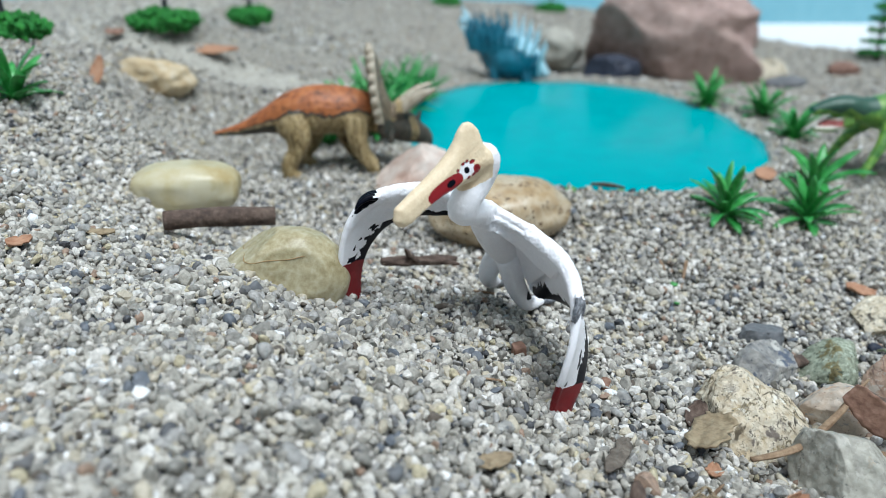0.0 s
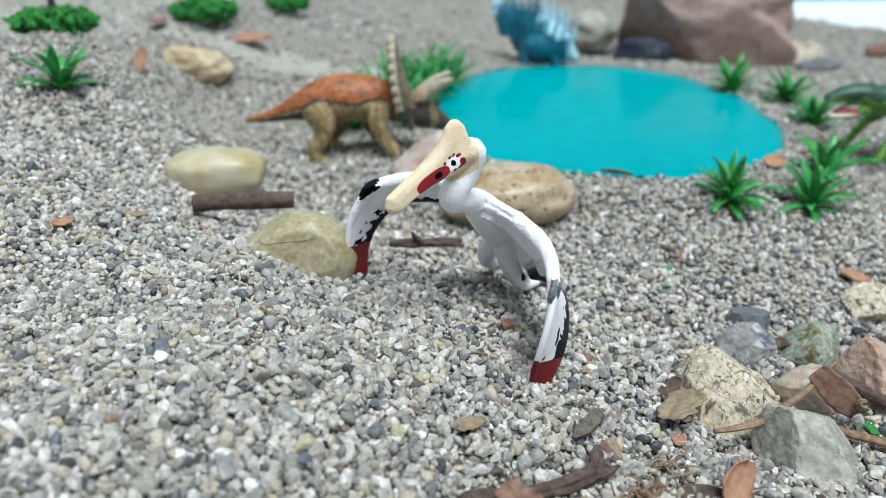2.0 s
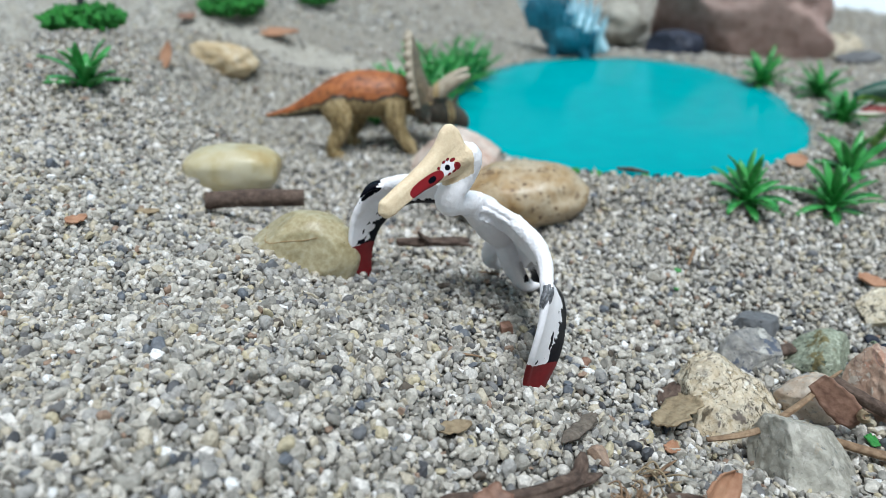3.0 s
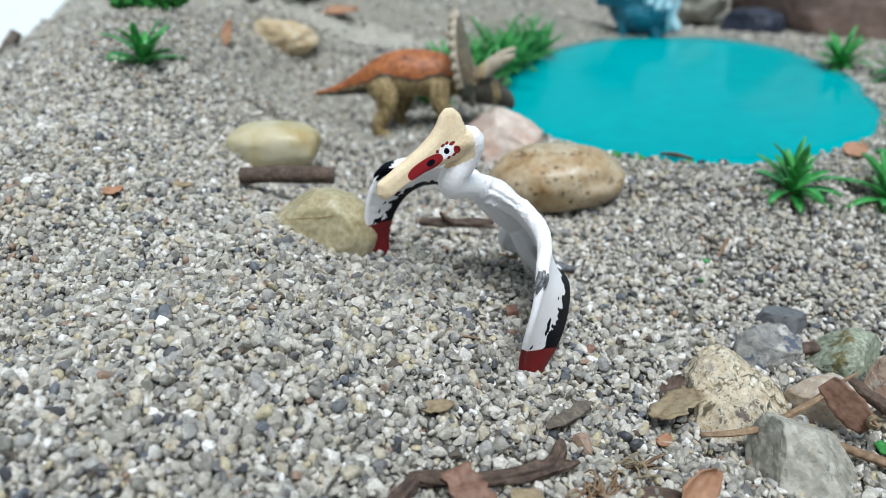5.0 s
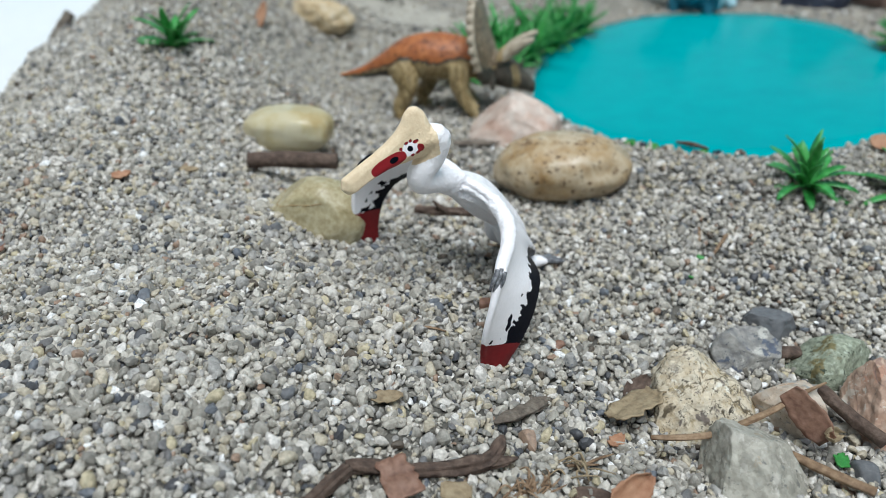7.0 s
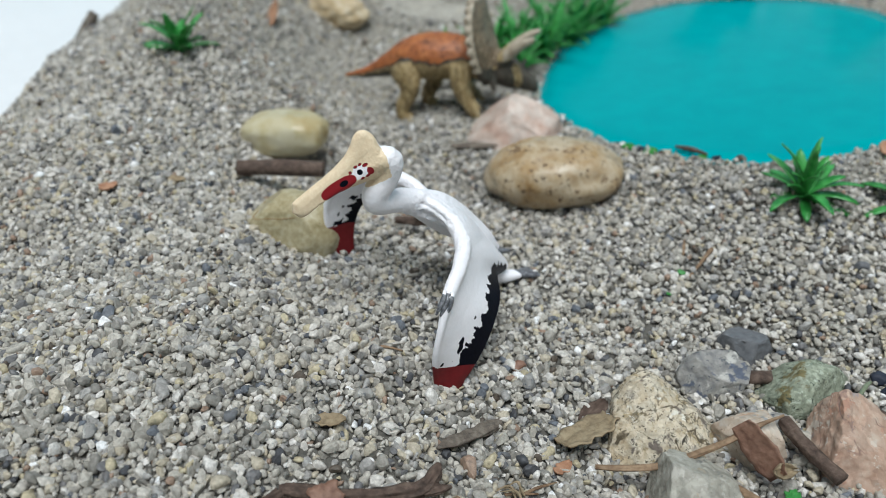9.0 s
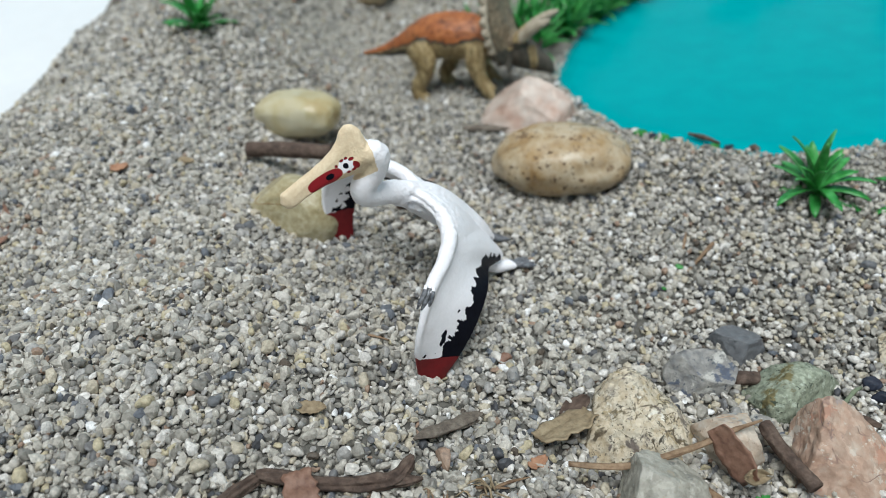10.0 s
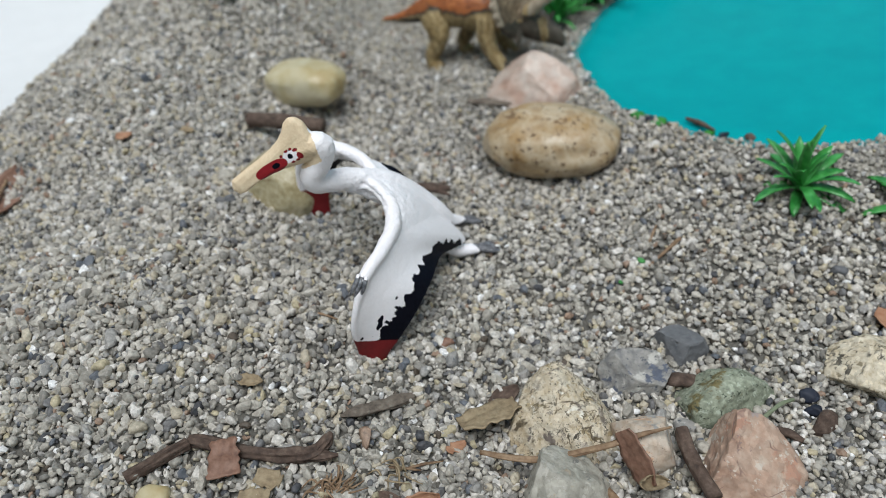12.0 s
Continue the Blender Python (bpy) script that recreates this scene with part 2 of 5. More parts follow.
pond_m = shade("turquoise_sheet", [(0.0, 0.275, 0.31), (0.0, 0.325, 0.355)], fine=60, coarse=9, rough=0.13, specular=0.02, bump=0.05, depth=0.0008)
white_m = shade("white_paint", [(0.84, 0.825, 0.865), (0.90, 0.885, 0.925)], fine=1000, coarse=330, rough=0.45, bump=0.4, depth=0.0004)
black_m = shade("black_paint", [(0.002, 0.0025, 0.006), (0.005, 0.006, 0.012)], fine=900, rough=0.42, bump=0.2, depth=0.0001, specular=0.06)
grey_m = shade("grey_paint", [(0.02, 0.022, 0.03), (0.11, 0.115, 0.13), (0.34, 0.35, 0.38)], fine=1500, coarse=500, rough=0.45, bump=0.3, depth=0.0002)
red_m = shade("dark_red_paint", [(0.14, 0.009, 0.012), (0.19, 0.013, 0.016)], fine=700, rough=0.5, bump=0.25, depth=0.0001, specular=0.25)
bright_m = shade("red_paint", [(0.24, 0.010, 0.017), (0.29, 0.014, 0.020)], fine=700, rough=0.45, bump=0.2, depth=0.0001, specular=0.25)
cream_m = shade("cream_paint", [(0.69, 0.53, 0.345), (0.80, 0.66, 0.47)], fine=1300, coarse=200, rough=0.5, bump=0.5, depth=0.0003)
table_m = shade("white_table", [(0.70, 0.715, 0.735), (0.75, 0.765, 0.785)], fine=60, coarse=6, rough=0.5, bump=0.05)
wall_m = shade("pale_blue_wall", [(0.22, 0.52, 0.64), (0.30, 0.61, 0.72)], fine=20, coarse=2.5, rough=0.8, bump=0.05)
plain_m = shade("off_white_wall", [(0.72, 0.72, 0.71), (0.78, 0.78, 0.77)], fine=20, coarse=2.5, rough=0.85, bump=0.05)
leaf_m = shade("green_plastic", [(0.012, 0.14, 0.022), (0.035, 0.26, 0.05), (0.09, 0.40, 0.11)], fine=300, coarse=70, rough=0.33, bump=0.25, depth=0.0003, specular=0.5)
moss_m = shade("green_foam", [(0.008, 0.09, 0.012), (0.02, 0.20, 0.03), (0.04, 0.28, 0.03)], fine=500, coarse=90, rough=0.8, bump=0.8, depth=0.001)
trunk_m = shade("dark_plastic_trunk", [(0.012, 0.014, 0.02), (0.035, 0.035, 0.04)], fine=300, rough=0.6)
bark_m = shade("brown_bark", [(0.035, 0.022, 0.017), (0.085, 0.055, 0.042), (0.16, 0.115, 0.09)], fine=420, coarse=140, rough=0.85, bump=0.9, depth=0.0008, stretch=(1, 1, 1))
wood_m = shade("grey_weathered_wood", [(0.05, 0.04, 0.032), (0.13, 0.105, 0.085), (0.22, 0.19, 0.155)], fine=500, coarse=150, rough=0.85, bump=0.8, depth=0.0005)
straw_m = shade("dry_stem", [(0.11, 0.06, 0.032), (0.22, 0.14, 0.082), (0.33, 0.23, 0.145)], fine=500, coarse=100, rough=0.7, bump=0.5)
leafbrown_m = shade("dry_brown_leaf", [(0.12, 0.058, 0.04), (0.22, 0.118, 0.08), (0.28, 0.165, 0.12)], fine=500, coarse=110, rough=0.6, bump=0.6)
leaftan_m = shade("dry_tan_leaf", [(0.15, 0.11, 0.065), (0.27, 0.205, 0.125), (0.36, 0.29, 0.19)], fine=500, coarse=120, rough=0.7, bump=0.6)
orange_m = shade("orange_brown_leaf", [(0.28, 0.13, 0.07), (0.42, 0.24, 0.15)], fine=400, coarse=110, rough=0.7, bump=0.5)

# ---------------------------------------------------------------- table, walls and sand
def slab(name, lo, hi, material, label, category):
    bm = bmesh.new()
    bmesh.ops.create_cube(bm, size=1)
    for v in bm.verts:
        v.co = Vector([lo[i] if v.co[i] < 0 else hi[i] for i in range(3)])
    bmesh.ops.bevel(bm, geom=bm.edges[:], offset=0.3, segments=2, affect="EDGES")
    return tagged(part(name, bm, material, smooth=False), label, category, kind="structure")


table = slab("table_top", (-170, -70, -5.2), (130, 154, -2.2), table_m, "smooth white table top under the sand", "table")
for x in (-160, 115):
    for y in (-60, 140):
        bm = bmesh.new()
        tube(bm, [(x, y, -80, 2.2, 2.2), (x, y, -40, 2.8, 2.8), (x, y, -5, 3.2, 3.2)], up=(1, 0, 0), count=6, seg=20)
        part("leg", bm, table_m, table)
slab("wall_back", (-420, 240, -80), (420, 246, 170), wall_m, "pale blue wall behind the white table", "wall")
slab("wall_left", (-306, -300, -80), (-300, 240, 170), plain_m, "plain off-white wall beside the table", "wall")
slab("wall_right", (330, -300, -80), (336, 240, 170), plain_m, "plain off-white wall beside the table", "wall")
# Unseen wall added to block light, so the near sand turns darker.
slab("wall_front", (-300, -94, -80), (330, -88, 170), plain_m, "plain off-white wall, unseen, added to shade the near sand", "wall")
slab("floor", (-420, -300, -86), (420, 246, -80), plain_m, "plain pale floor under the table", "floor")


def sand_sheet():
    xs = np.r_[np.arange(-96, -40, 1.4), np.arange(-40, 26, 0.55), np.arange(26, 92, 1.2)]
    ys = np.r_[np.arange(-30, 5, 1.5), np.arange(5, 60, 0.55), np.arange(60, 128, 1.2)]
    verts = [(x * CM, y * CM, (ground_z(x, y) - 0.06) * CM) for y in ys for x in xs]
    w = len(xs)
    faces = [(j * w + i, j * w + i + 1, (j + 1) * w + i + 1, (j + 1) * w + i) for j in range(len(ys) - 1) for i in range(w - 1)]
    me = bpy.data.meshes.new("ground")
    me.from_pydata(verts, [], faces)
    me.polygons.foreach_set("use_smooth", [True] * len(faces))
    me.materials.append(gap_shade_m)
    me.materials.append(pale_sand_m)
    me.materials.append(dim_fine_sand_m)
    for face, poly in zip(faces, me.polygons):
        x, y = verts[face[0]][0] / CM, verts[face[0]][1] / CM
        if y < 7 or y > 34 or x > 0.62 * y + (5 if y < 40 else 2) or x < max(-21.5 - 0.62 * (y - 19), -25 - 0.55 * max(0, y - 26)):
            # Index 2 paints the dimmer light in beyond y = 52; the left stays pale.
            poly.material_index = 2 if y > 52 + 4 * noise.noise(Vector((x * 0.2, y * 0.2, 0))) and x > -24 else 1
    return tagged(new("ground", me), "grey sand bed heaped into low dunes", "sand", kind="structure")


sand_sheet()


def pond():
    n, rings = 120, 10
    bm = bmesh.new()
    loops = []
    for k in range(rings + 1):
        f = 1 - k / rings
        ring = []
        for j in range(n):
            a = 2 * math.pi * j / n
            r = (pond_rim(a) + 0.25) * f
            x, y = POND_X + r * math.cos(a), POND_Y + r * math.sin(a)
            ring.append(bm.verts.new((x, y, POND_Z + 0.05 * noise.noise(Vector((x * 0.12, y * 0.12, 1))))) if k < rings else None)
        loops.append(ring)
    mid = bm.verts.new((POND_X, POND_Y, POND_Z))
    low = [bm.verts.new(v.co - Vector((0, 0, 0.16))) for v in loops[0]]
    for j in range(n):
        q = (j + 1) % n
        bm.faces.new((low[j], low[q], loops[0][q], loops[0][j]))
        for k in range(rings - 1):
            bm.faces.new((loops[k][j], loops[k][q], loops[k + 1][q], loops[k + 1][j]))
        bm.faces.new((loops[rings - 1][j], loops[rings - 1][q], mid))
    return tagged(part("pond", bm, pond_m), "glossy turquoise sheet standing in for pond water", "pond", kind="structure")


pond()


# ---------------------------------------------------------------- rocks
def rock(name, label, centre, radii, material, seed, rz=0.0, lean=0.0, cuts=0, rough=0.10, fine=0.02, group="", category="stone", planes=(), taper=0.0, shear=(0, 0), block=1.0):
    """A stone: a swollen ball worn flat by planes (direction, reach), given or thrown by the seed."""
    bm = bmesh.new()
    bmesh.ops.create_icosphere(bm, subdivisions=6 if taper and max(radii) < 2.3 else 5 if max(radii) > 0.8 else 3, radius=1)
    dice = random.Random(seed)
    planes = [(Vector(d).normalized(), lim) for d, lim in planes]
    for _ in range(cuts):
        d = Vector((dice.gauss(0, 1), dice.gauss(0, 1), dice.gauss(0, 0.8))).normalized()
        planes.append((d, dice.uniform(0.58, 0.82)))
    off = Vector((seed * 3.7, seed * 1.3, seed * 0.7))
    turn = pose(0, 0, 0, lean, 0, rz).to_3x3()
    for v in bm.verts:
        p = Vector([math.copysign(abs(c) ** block, c) for c in v.co])
        p *= 1 + rough * 2 * noise.noise(p * 1.1 + off) + rough * noise.noise(p * 2.6 + off)
        p.x, p.y = p.x * (1 - taper * p.z) + shear[0] * p.z, p.y * (1 - taper * p.z) + shear[1] * p.z
        for d, lim in planes:
            over = p.dot(d) - lim - 0.03 * noise.noise(p * 4 + off)
            if over > 0:
                p -= d * over * 0.96
        p *= 1 + fine * noise.noise(p * 7 + off) + fine * 0.6 * noise.noise(p * 16 + off) + fine * 0.35 * noise.noise(p * 35 + off) + fine * 0.2 * noise.noise(p * 70 + off)
        v.co = Vector(centre) + turn @ Vector((p.x * radii[0], p.y * radii[1], p.z * radii[2]))
    return tagged(part(name, bm, material), label, category, group)


tan_spot_m = shade("tan_spotted_pebble", [(0.24, 0.135, 0.05), (0.37, 0.255, 0.13), (0.49, 0.41, 0.30), (0.32, 0.21, 0.095)], fine=160, coarse=36, rough=0.36, bump=0.3, depth=0.0007, patch=0.55,
                   specks=[(330, 0.58, (0.11, 0.065, 0.035)), (110, 0.62, (0.17, 0.105, 0.055))])
tan_m = shade("tan_pebble", [(0.36, 0.26, 0.10), (0.46, 0.405, 0.25), (0.55, 0.515, 0.40)], fine=120, coarse=34, rough=0.36, patch=0.55, bump=0.2, depth=0.0005)
olive_m = shade("olive_pebble", [(0.24, 0.19, 0.09), (0.37, 0.315, 0.185), (0.47, 0.425, 0.30)], fine=500, coarse=40, rough=0.38, bump=0.3, depth=0.0003,
                specks=[(900, 0.66, (0.16, 0.13, 0.07))])
honey_m = shade("honey_stone", [(0.36, 0.25, 0.13), (0.50, 0.39, 0.24), (0.56, 0.49, 0.37)], fine=200, coarse=60, rough=0.75, bump=0.6, depth=0.0008)
quartz_m = shade("pink_white_quartz", [(0.33, 0.18, 0.13), (0.48, 0.35, 0.29), (0.56, 0.49, 0.44), (0.46, 0.33, 0.27)], fine=130, coarse=36, patch=0.6, rough=0.5, bump=0.4, depth=0.0006, crystal=(220, 0.12))
granite_m = shade("speckled_granite", [(0.40, 0.31, 0.195), (0.54, 0.47, 0.36), (0.65, 0.60, 0.495)], fine=330, coarse=110, rough=0.7, bump=0.9, depth=0.0009,
                  specks=[(150, 0.58, (0.36, 0.285, 0.17)), (330, 0.575, (0.06, 0.05, 0.036), 70), (800, 0.59, (0.12, 0.10, 0.07)), (90, 0.69, (0.22, 0.33, 0.27)), (110, 0.57, (0.17, 0.14, 0.12), 45), (120, 0.61, (0.72, 0.69, 0.61))],
                  crystal=(800, 0.16), veins=[(60, 0.012, (0.10, 0.075, 0.045)), (95, 0.009, (0.14, 0.11, 0.065))])
slate_m = shade("dark_slate", [(0.10, 0.105, 0.115), (0.15, 0.155, 0.165)], fine=600, coarse=120, rough=0.65, bump=0.4, crystal=(900, 0.12))
bluegrey_m = shade("blue_grey_stone", [(0.14, 0.142, 0.15), (0.27, 0.262, 0.248), (0.38, 0.37, 0.345)], fine=260, coarse=90, rough=0.65, bump=0.8, depth=0.0006,
                   specks=[(130, 0.58, (0.46, 0.45, 0.42)), (110, 0.58, (0.085, 0.10, 0.14)), (500, 0.6, (0.06, 0.07, 0.085))], crystal=(700, 0.14))
green_m = shade("green_stone", [(0.13, 0.15, 0.105), (0.25, 0.28, 0.21), (0.36, 0.395, 0.31)], fine=450, coarse=110, rough=0.7, bump=0.9, depth=0.0007,
                specks=[(380, 0.57, (0.38, 0.425, 0.345)), (75, 0.56, (0.155, 0.13, 0.055)), (600, 0.59, (0.045, 0.06, 0.04))], crystal=(900, 0.2))
pink_m = shade("pink_granite", [(0.30, 0.18, 0.125), (0.42, 0.285, 0.215), (0.49, 0.385, 0.31)], fine=260, coarse=100, rough=0.7, bump=0.7, depth=0.0006,
               specks=[(170, 0.57, (0.51, 0.44, 0.375)), (150, 0.60, (0.40, 0.225, 0.16)), (300, 0.615, (0.25, 0.175, 0.155), 80), (110, 0.63, (0.33, 0.27, 0.25))], crystal=(420, 0.13), veins=[(50, 0.007, (0.24, 0.15, 0.12))])
palepink_m = shade("pale_pink_granite", [(0.37, 0.275, 0.205), (0.50, 0.415, 0.335), (0.56, 0.52, 0.465)], fine=260, coarse=100, rough=0.7, bump=0.7, depth=0.0006,
                   specks=[(140, 0.58, (0.52, 0.33, 0.22)), (160, 0.58, (0.33, 0.32, 0.31)), (420, 0.61, (0.2, 0.15, 0.12))], crystal=(450, 0.14))
palegrey_m = shade("pale_grey_stone", [(0.23, 0.218, 0.185), (0.335, 0.32, 0.275), (0.45, 0.432, 0.38)], fine=260, coarse=80, rough=0.65, bump=0.8, depth=0.0007,
                   specks=[(150, 0.58, (0.43, 0.41, 0.365)), (220, 0.6, (0.18, 0.178, 0.165)), (90, 0.63, (0.34, 0.29, 0.22))], crystal=(600, 0.13))
paletan_m = shade("pale_tan_stone", [(0.40, 0.33, 0.22), (0.60, 0.53, 0.41), (0.70, 0.65, 0.54)], fine=420, coarse=110, rough=0.75, bump=0.8, depth=0.0007,
                  specks=[(170, 0.575, (0.26, 0.215, 0.14)), (300, 0.575, (0.07, 0.06, 0.045), 60)], crystal=(800, 0.16), veins=[(70, 0.012, (0.09, 0.08, 0.065))])
bigpink_m = shade("pink_brown_boulder", [(0.18, 0.118, 0.105), (0.32, 0.215, 0.19), (0.42, 0.30, 0.265), (0.25, 0.17, 0.155)], fine=90, coarse=18, rough=0.75, bump=0.6, depth=0.002, crystal=(150, 0.1))
navy_m = shade("blue_black_stone", [(0.012, 0.016, 0.03), (0.045, 0.052, 0.075)], fine=150, coarse=50, rough=0.5, bump=0.4, specular=0.2, crystal=(250, 0.4))
brownred_m = shade("red_brown_stone", [(0.14, 0.07, 0.05), (0.26, 0.15, 0.115)], fine=300, coarse=80, rough=0.75, bump=0.6, crystal=(500, 0.2))

rock("pebble", "smooth tan pebble with brown spots on the sand", (2.55, 31.4, 1.15), (3.1, 2.1, 1.5), tan_spot_m, 3, rz=16, rough=0.05, fine=0.008, block=0.93)
rock("pebble", "smooth pale tan pebble behind the cut stick", (-10.62, 29.8, 2.7), (2.2, 1.4, 1.08), tan_m, 17, rz=10, rough=0.03, fine=0.006, block=0.76)
olive = rock("pebble", "olive pebble half buried beside a wing tip", (-4.95, 22.0, 2.25), (2.0, 1.25, 1.6), olive_m, 12, rz=2, rough=0.05, fine=0.005, planes=[((-0.65, -0.1, 0.75), 0.82), ((0.2, -0.95, 0.25), 0.86)])
skin = BVHTree.FromPolygons([v.co / CM for v in olive.data.vertices], [tuple(p.vertices) for p in olive.data.polygons])
bm = bmesh.new()
line = []
for k in range(15):
    hit = skin.ray_cast(Vector((-6.75 + 0.18 * k, 16, 3.02 + 0.012 * k + 0.02 * math.sin(k))), Vector((0, 1, 0)))[0]
    if hit:
        line.append((*hit, 0.02 + 0.008 * math.sin(k * 1.7), 0.016))
tube(bm, line, count=40, seg=6)
part("vein", bm, shade("rusty_vein", [(0.25, 0.15, 0.06), (0.36, 0.25, 0.12)], fine=500), olive, "thin rusty line across the pebble")
rock("stone", "pink and white quartz stone at the water's edge", (-0.95, 36.0, 1.45), (2.5, 1.5, 1.75), quartz_m, 21, rz=6, rough=0.05, fine=0.02, taper=0.3, planes=[((0.55, -0.3, 0.75), 0.55), ((-0.72, -0.2, 0.62), 0.5), ((0.0, -0.85, 0.5), 0.6), ((0.95, -0.2, 0.1), 0.85), ((-0.1, -0.3, 0.95), 0.75)])
rock("stone", "yellow-tan lumpy stone on the slope", (-18.1, 47.6, 4.1), (2.4, 1.5, 1.4), honey_m, 31, rz=-12, rough=0.14, fine=0.02)
rock("stone", "cream granite stone with black specks", (9.6, 19.0, -1.85), (2.2, 1.75, 1.85), granite_m, 44, rough=0.07, fine=0.03, taper=0.42, shear=(-0.28, 0.5),
     planes=[((0.85, -0.1, 0.5), 0.66), ((-0.95, -0.2, 0.2), 0.74), ((0.15, -0.8, 0.55), 0.55), ((0.3, 0.9, 0.3), 0.9)], group="stones in the foreground")
rock("stone", "small dark slate stone", (11.65, 23.95, -1.2), (1.05, 0.8, 0.78), slate_m, 52, rz=20, cuts=6, rough=0.04, fine=0.008, planes=[((0.1, 0.1, 1), 0.55), ((0.7, -0.7, 0.1), 0.6), ((-0.8, -0.5, 0.1), 0.62)], group="stones in the foreground")
rock("stone", "small blue-grey and white stone", (10.85, 21.95, -1.1), (1.25, 1.0, 1.0), bluegrey_m, 66, rz=35, cuts=9, rough=0.04, fine=0.03, planes=[((0.2, -0.5, 0.9), 0.5), ((-0.6, -0.6, 0.4), 0.6)], group="stones in the foreground")
rock("stone", "rough mottled green stone", (13.4, 22.45, -1.6), (1.75, 1.05, 1.0), green_m, 74, rz=38, cuts=4, rough=0.05, fine=0.03, group="stones in the foreground")
rock("stone", "small pale pink granite stone", (12.1, 19.6, -1.35), (1.1, 1.0, 1.0), palepink_m, 81, rz=10, cuts=9, rough=0.05, group="stones in the foreground")
rock("stone", "rough pink granite stone", (14.95, 20.3, -1.6), (1.6, 1.6, 1.5), pink_m, 95, rough=0.06, fine=0.03, taper=0.34, shear=(-0.3, 0.35),
     planes=[((0.6, -0.2, 0.75), 0.52), ((-0.85, -0.3, 0.4), 0.62), ((0.1, -0.85, 0.5), 0.62), ((0.95, -0.2, 0.1), 0.85), ((-0.3, 0.9, 0.35), 0.9)], group="stones in the foreground")
rock("stone", "pale grey angular stone", (11.05, 16.3, -1.42), (1.5, 1.6, 1.55), palegrey_m, 103, rough=0.08, fine=0.03, taper=0.3, shear=(-0.28, 0.45),
     planes=[((-0.85, -0.3, 0.3), 0.7), ((0.7, -0.2, 0.65), 0.6), ((-0.1, -0.85, 0.5), 0.62), ((0.2, 0.5, 0.85), 0.78)], group="stones in the foreground")
rock("stone", "pale tan stone with dark veins", (17.2, 25.8, -1.45), (1.7, 1.2, 1.05), paletan_m, 111, rz=30, cuts=8, rough=0.05, fine=0.03, group="stones in the foreground")
rock("boulder", "large pink-brown boulder beyond the pond", (22.3, 75.5, 3.6), (8.2, 5.4, 5.2), bigpink_m, 126, rz=-6, rough=0.12, fine=0.016, category="boulder", block=0.72, planes=[((-0.75, -0.5, -0.45), 0.72), ((0.5, -0.3, 0.8), 0.95), ((0.2, -0.95, -0.25), 0.85)])
rock("stone", "blue-black stone leaning on the boulder", (15.6, 70.4, 1.1), (2.8, 1.8, 1.75), navy_m, 131, cuts=6, rough=0.10)
rock("stone", "olive-grey stone beyond the pond", (11.3, 76.5, 2.5), (2.5, 2, 2.1), palegrey_m, 142, rough=0.12)
rock("stone", "pale tan stone beside the boulder", (31.0, 73.0, 0.7), (1.9, 1.5, 1.3), paletan_m, 151, cuts=3)
rock("stone", "grey stone beside the boulder", (31.7, 70.0, 0.2), (1.9, 1.2, 0.8), slate_m, 163, cuts=4)
rock("stone", "small red-brown stone on the sand", (39.9, 76, 0.5), (1.5, 1.1, 0.9), brownred_m, 171)
rock("stone", "brown stone lying behind the horned dinosaur", (-9.5, 60, 2.2), (1.5, 1.0, 0.8), brownred_m, 181)
rock("stone", "dark purple rock behind the boulder", (30.5, 89, 6.4), (3.6, 3, 6.2), shade("dark_purple_stone", [(0.02, 0.015, 0.03), (0.07, 0.04, 0.08)], fine=150, coarse=40), 191, cuts=4)


# ---------------------------------------------------------------- toy figures, each one moulded piece
def painted(name, bm, materials, choose, label, category):
    for f in bm.faces:
        f.material_index = choose(f.calc_center_median(), f.normal)
    return tagged(part(name, bm, materials), label, category)


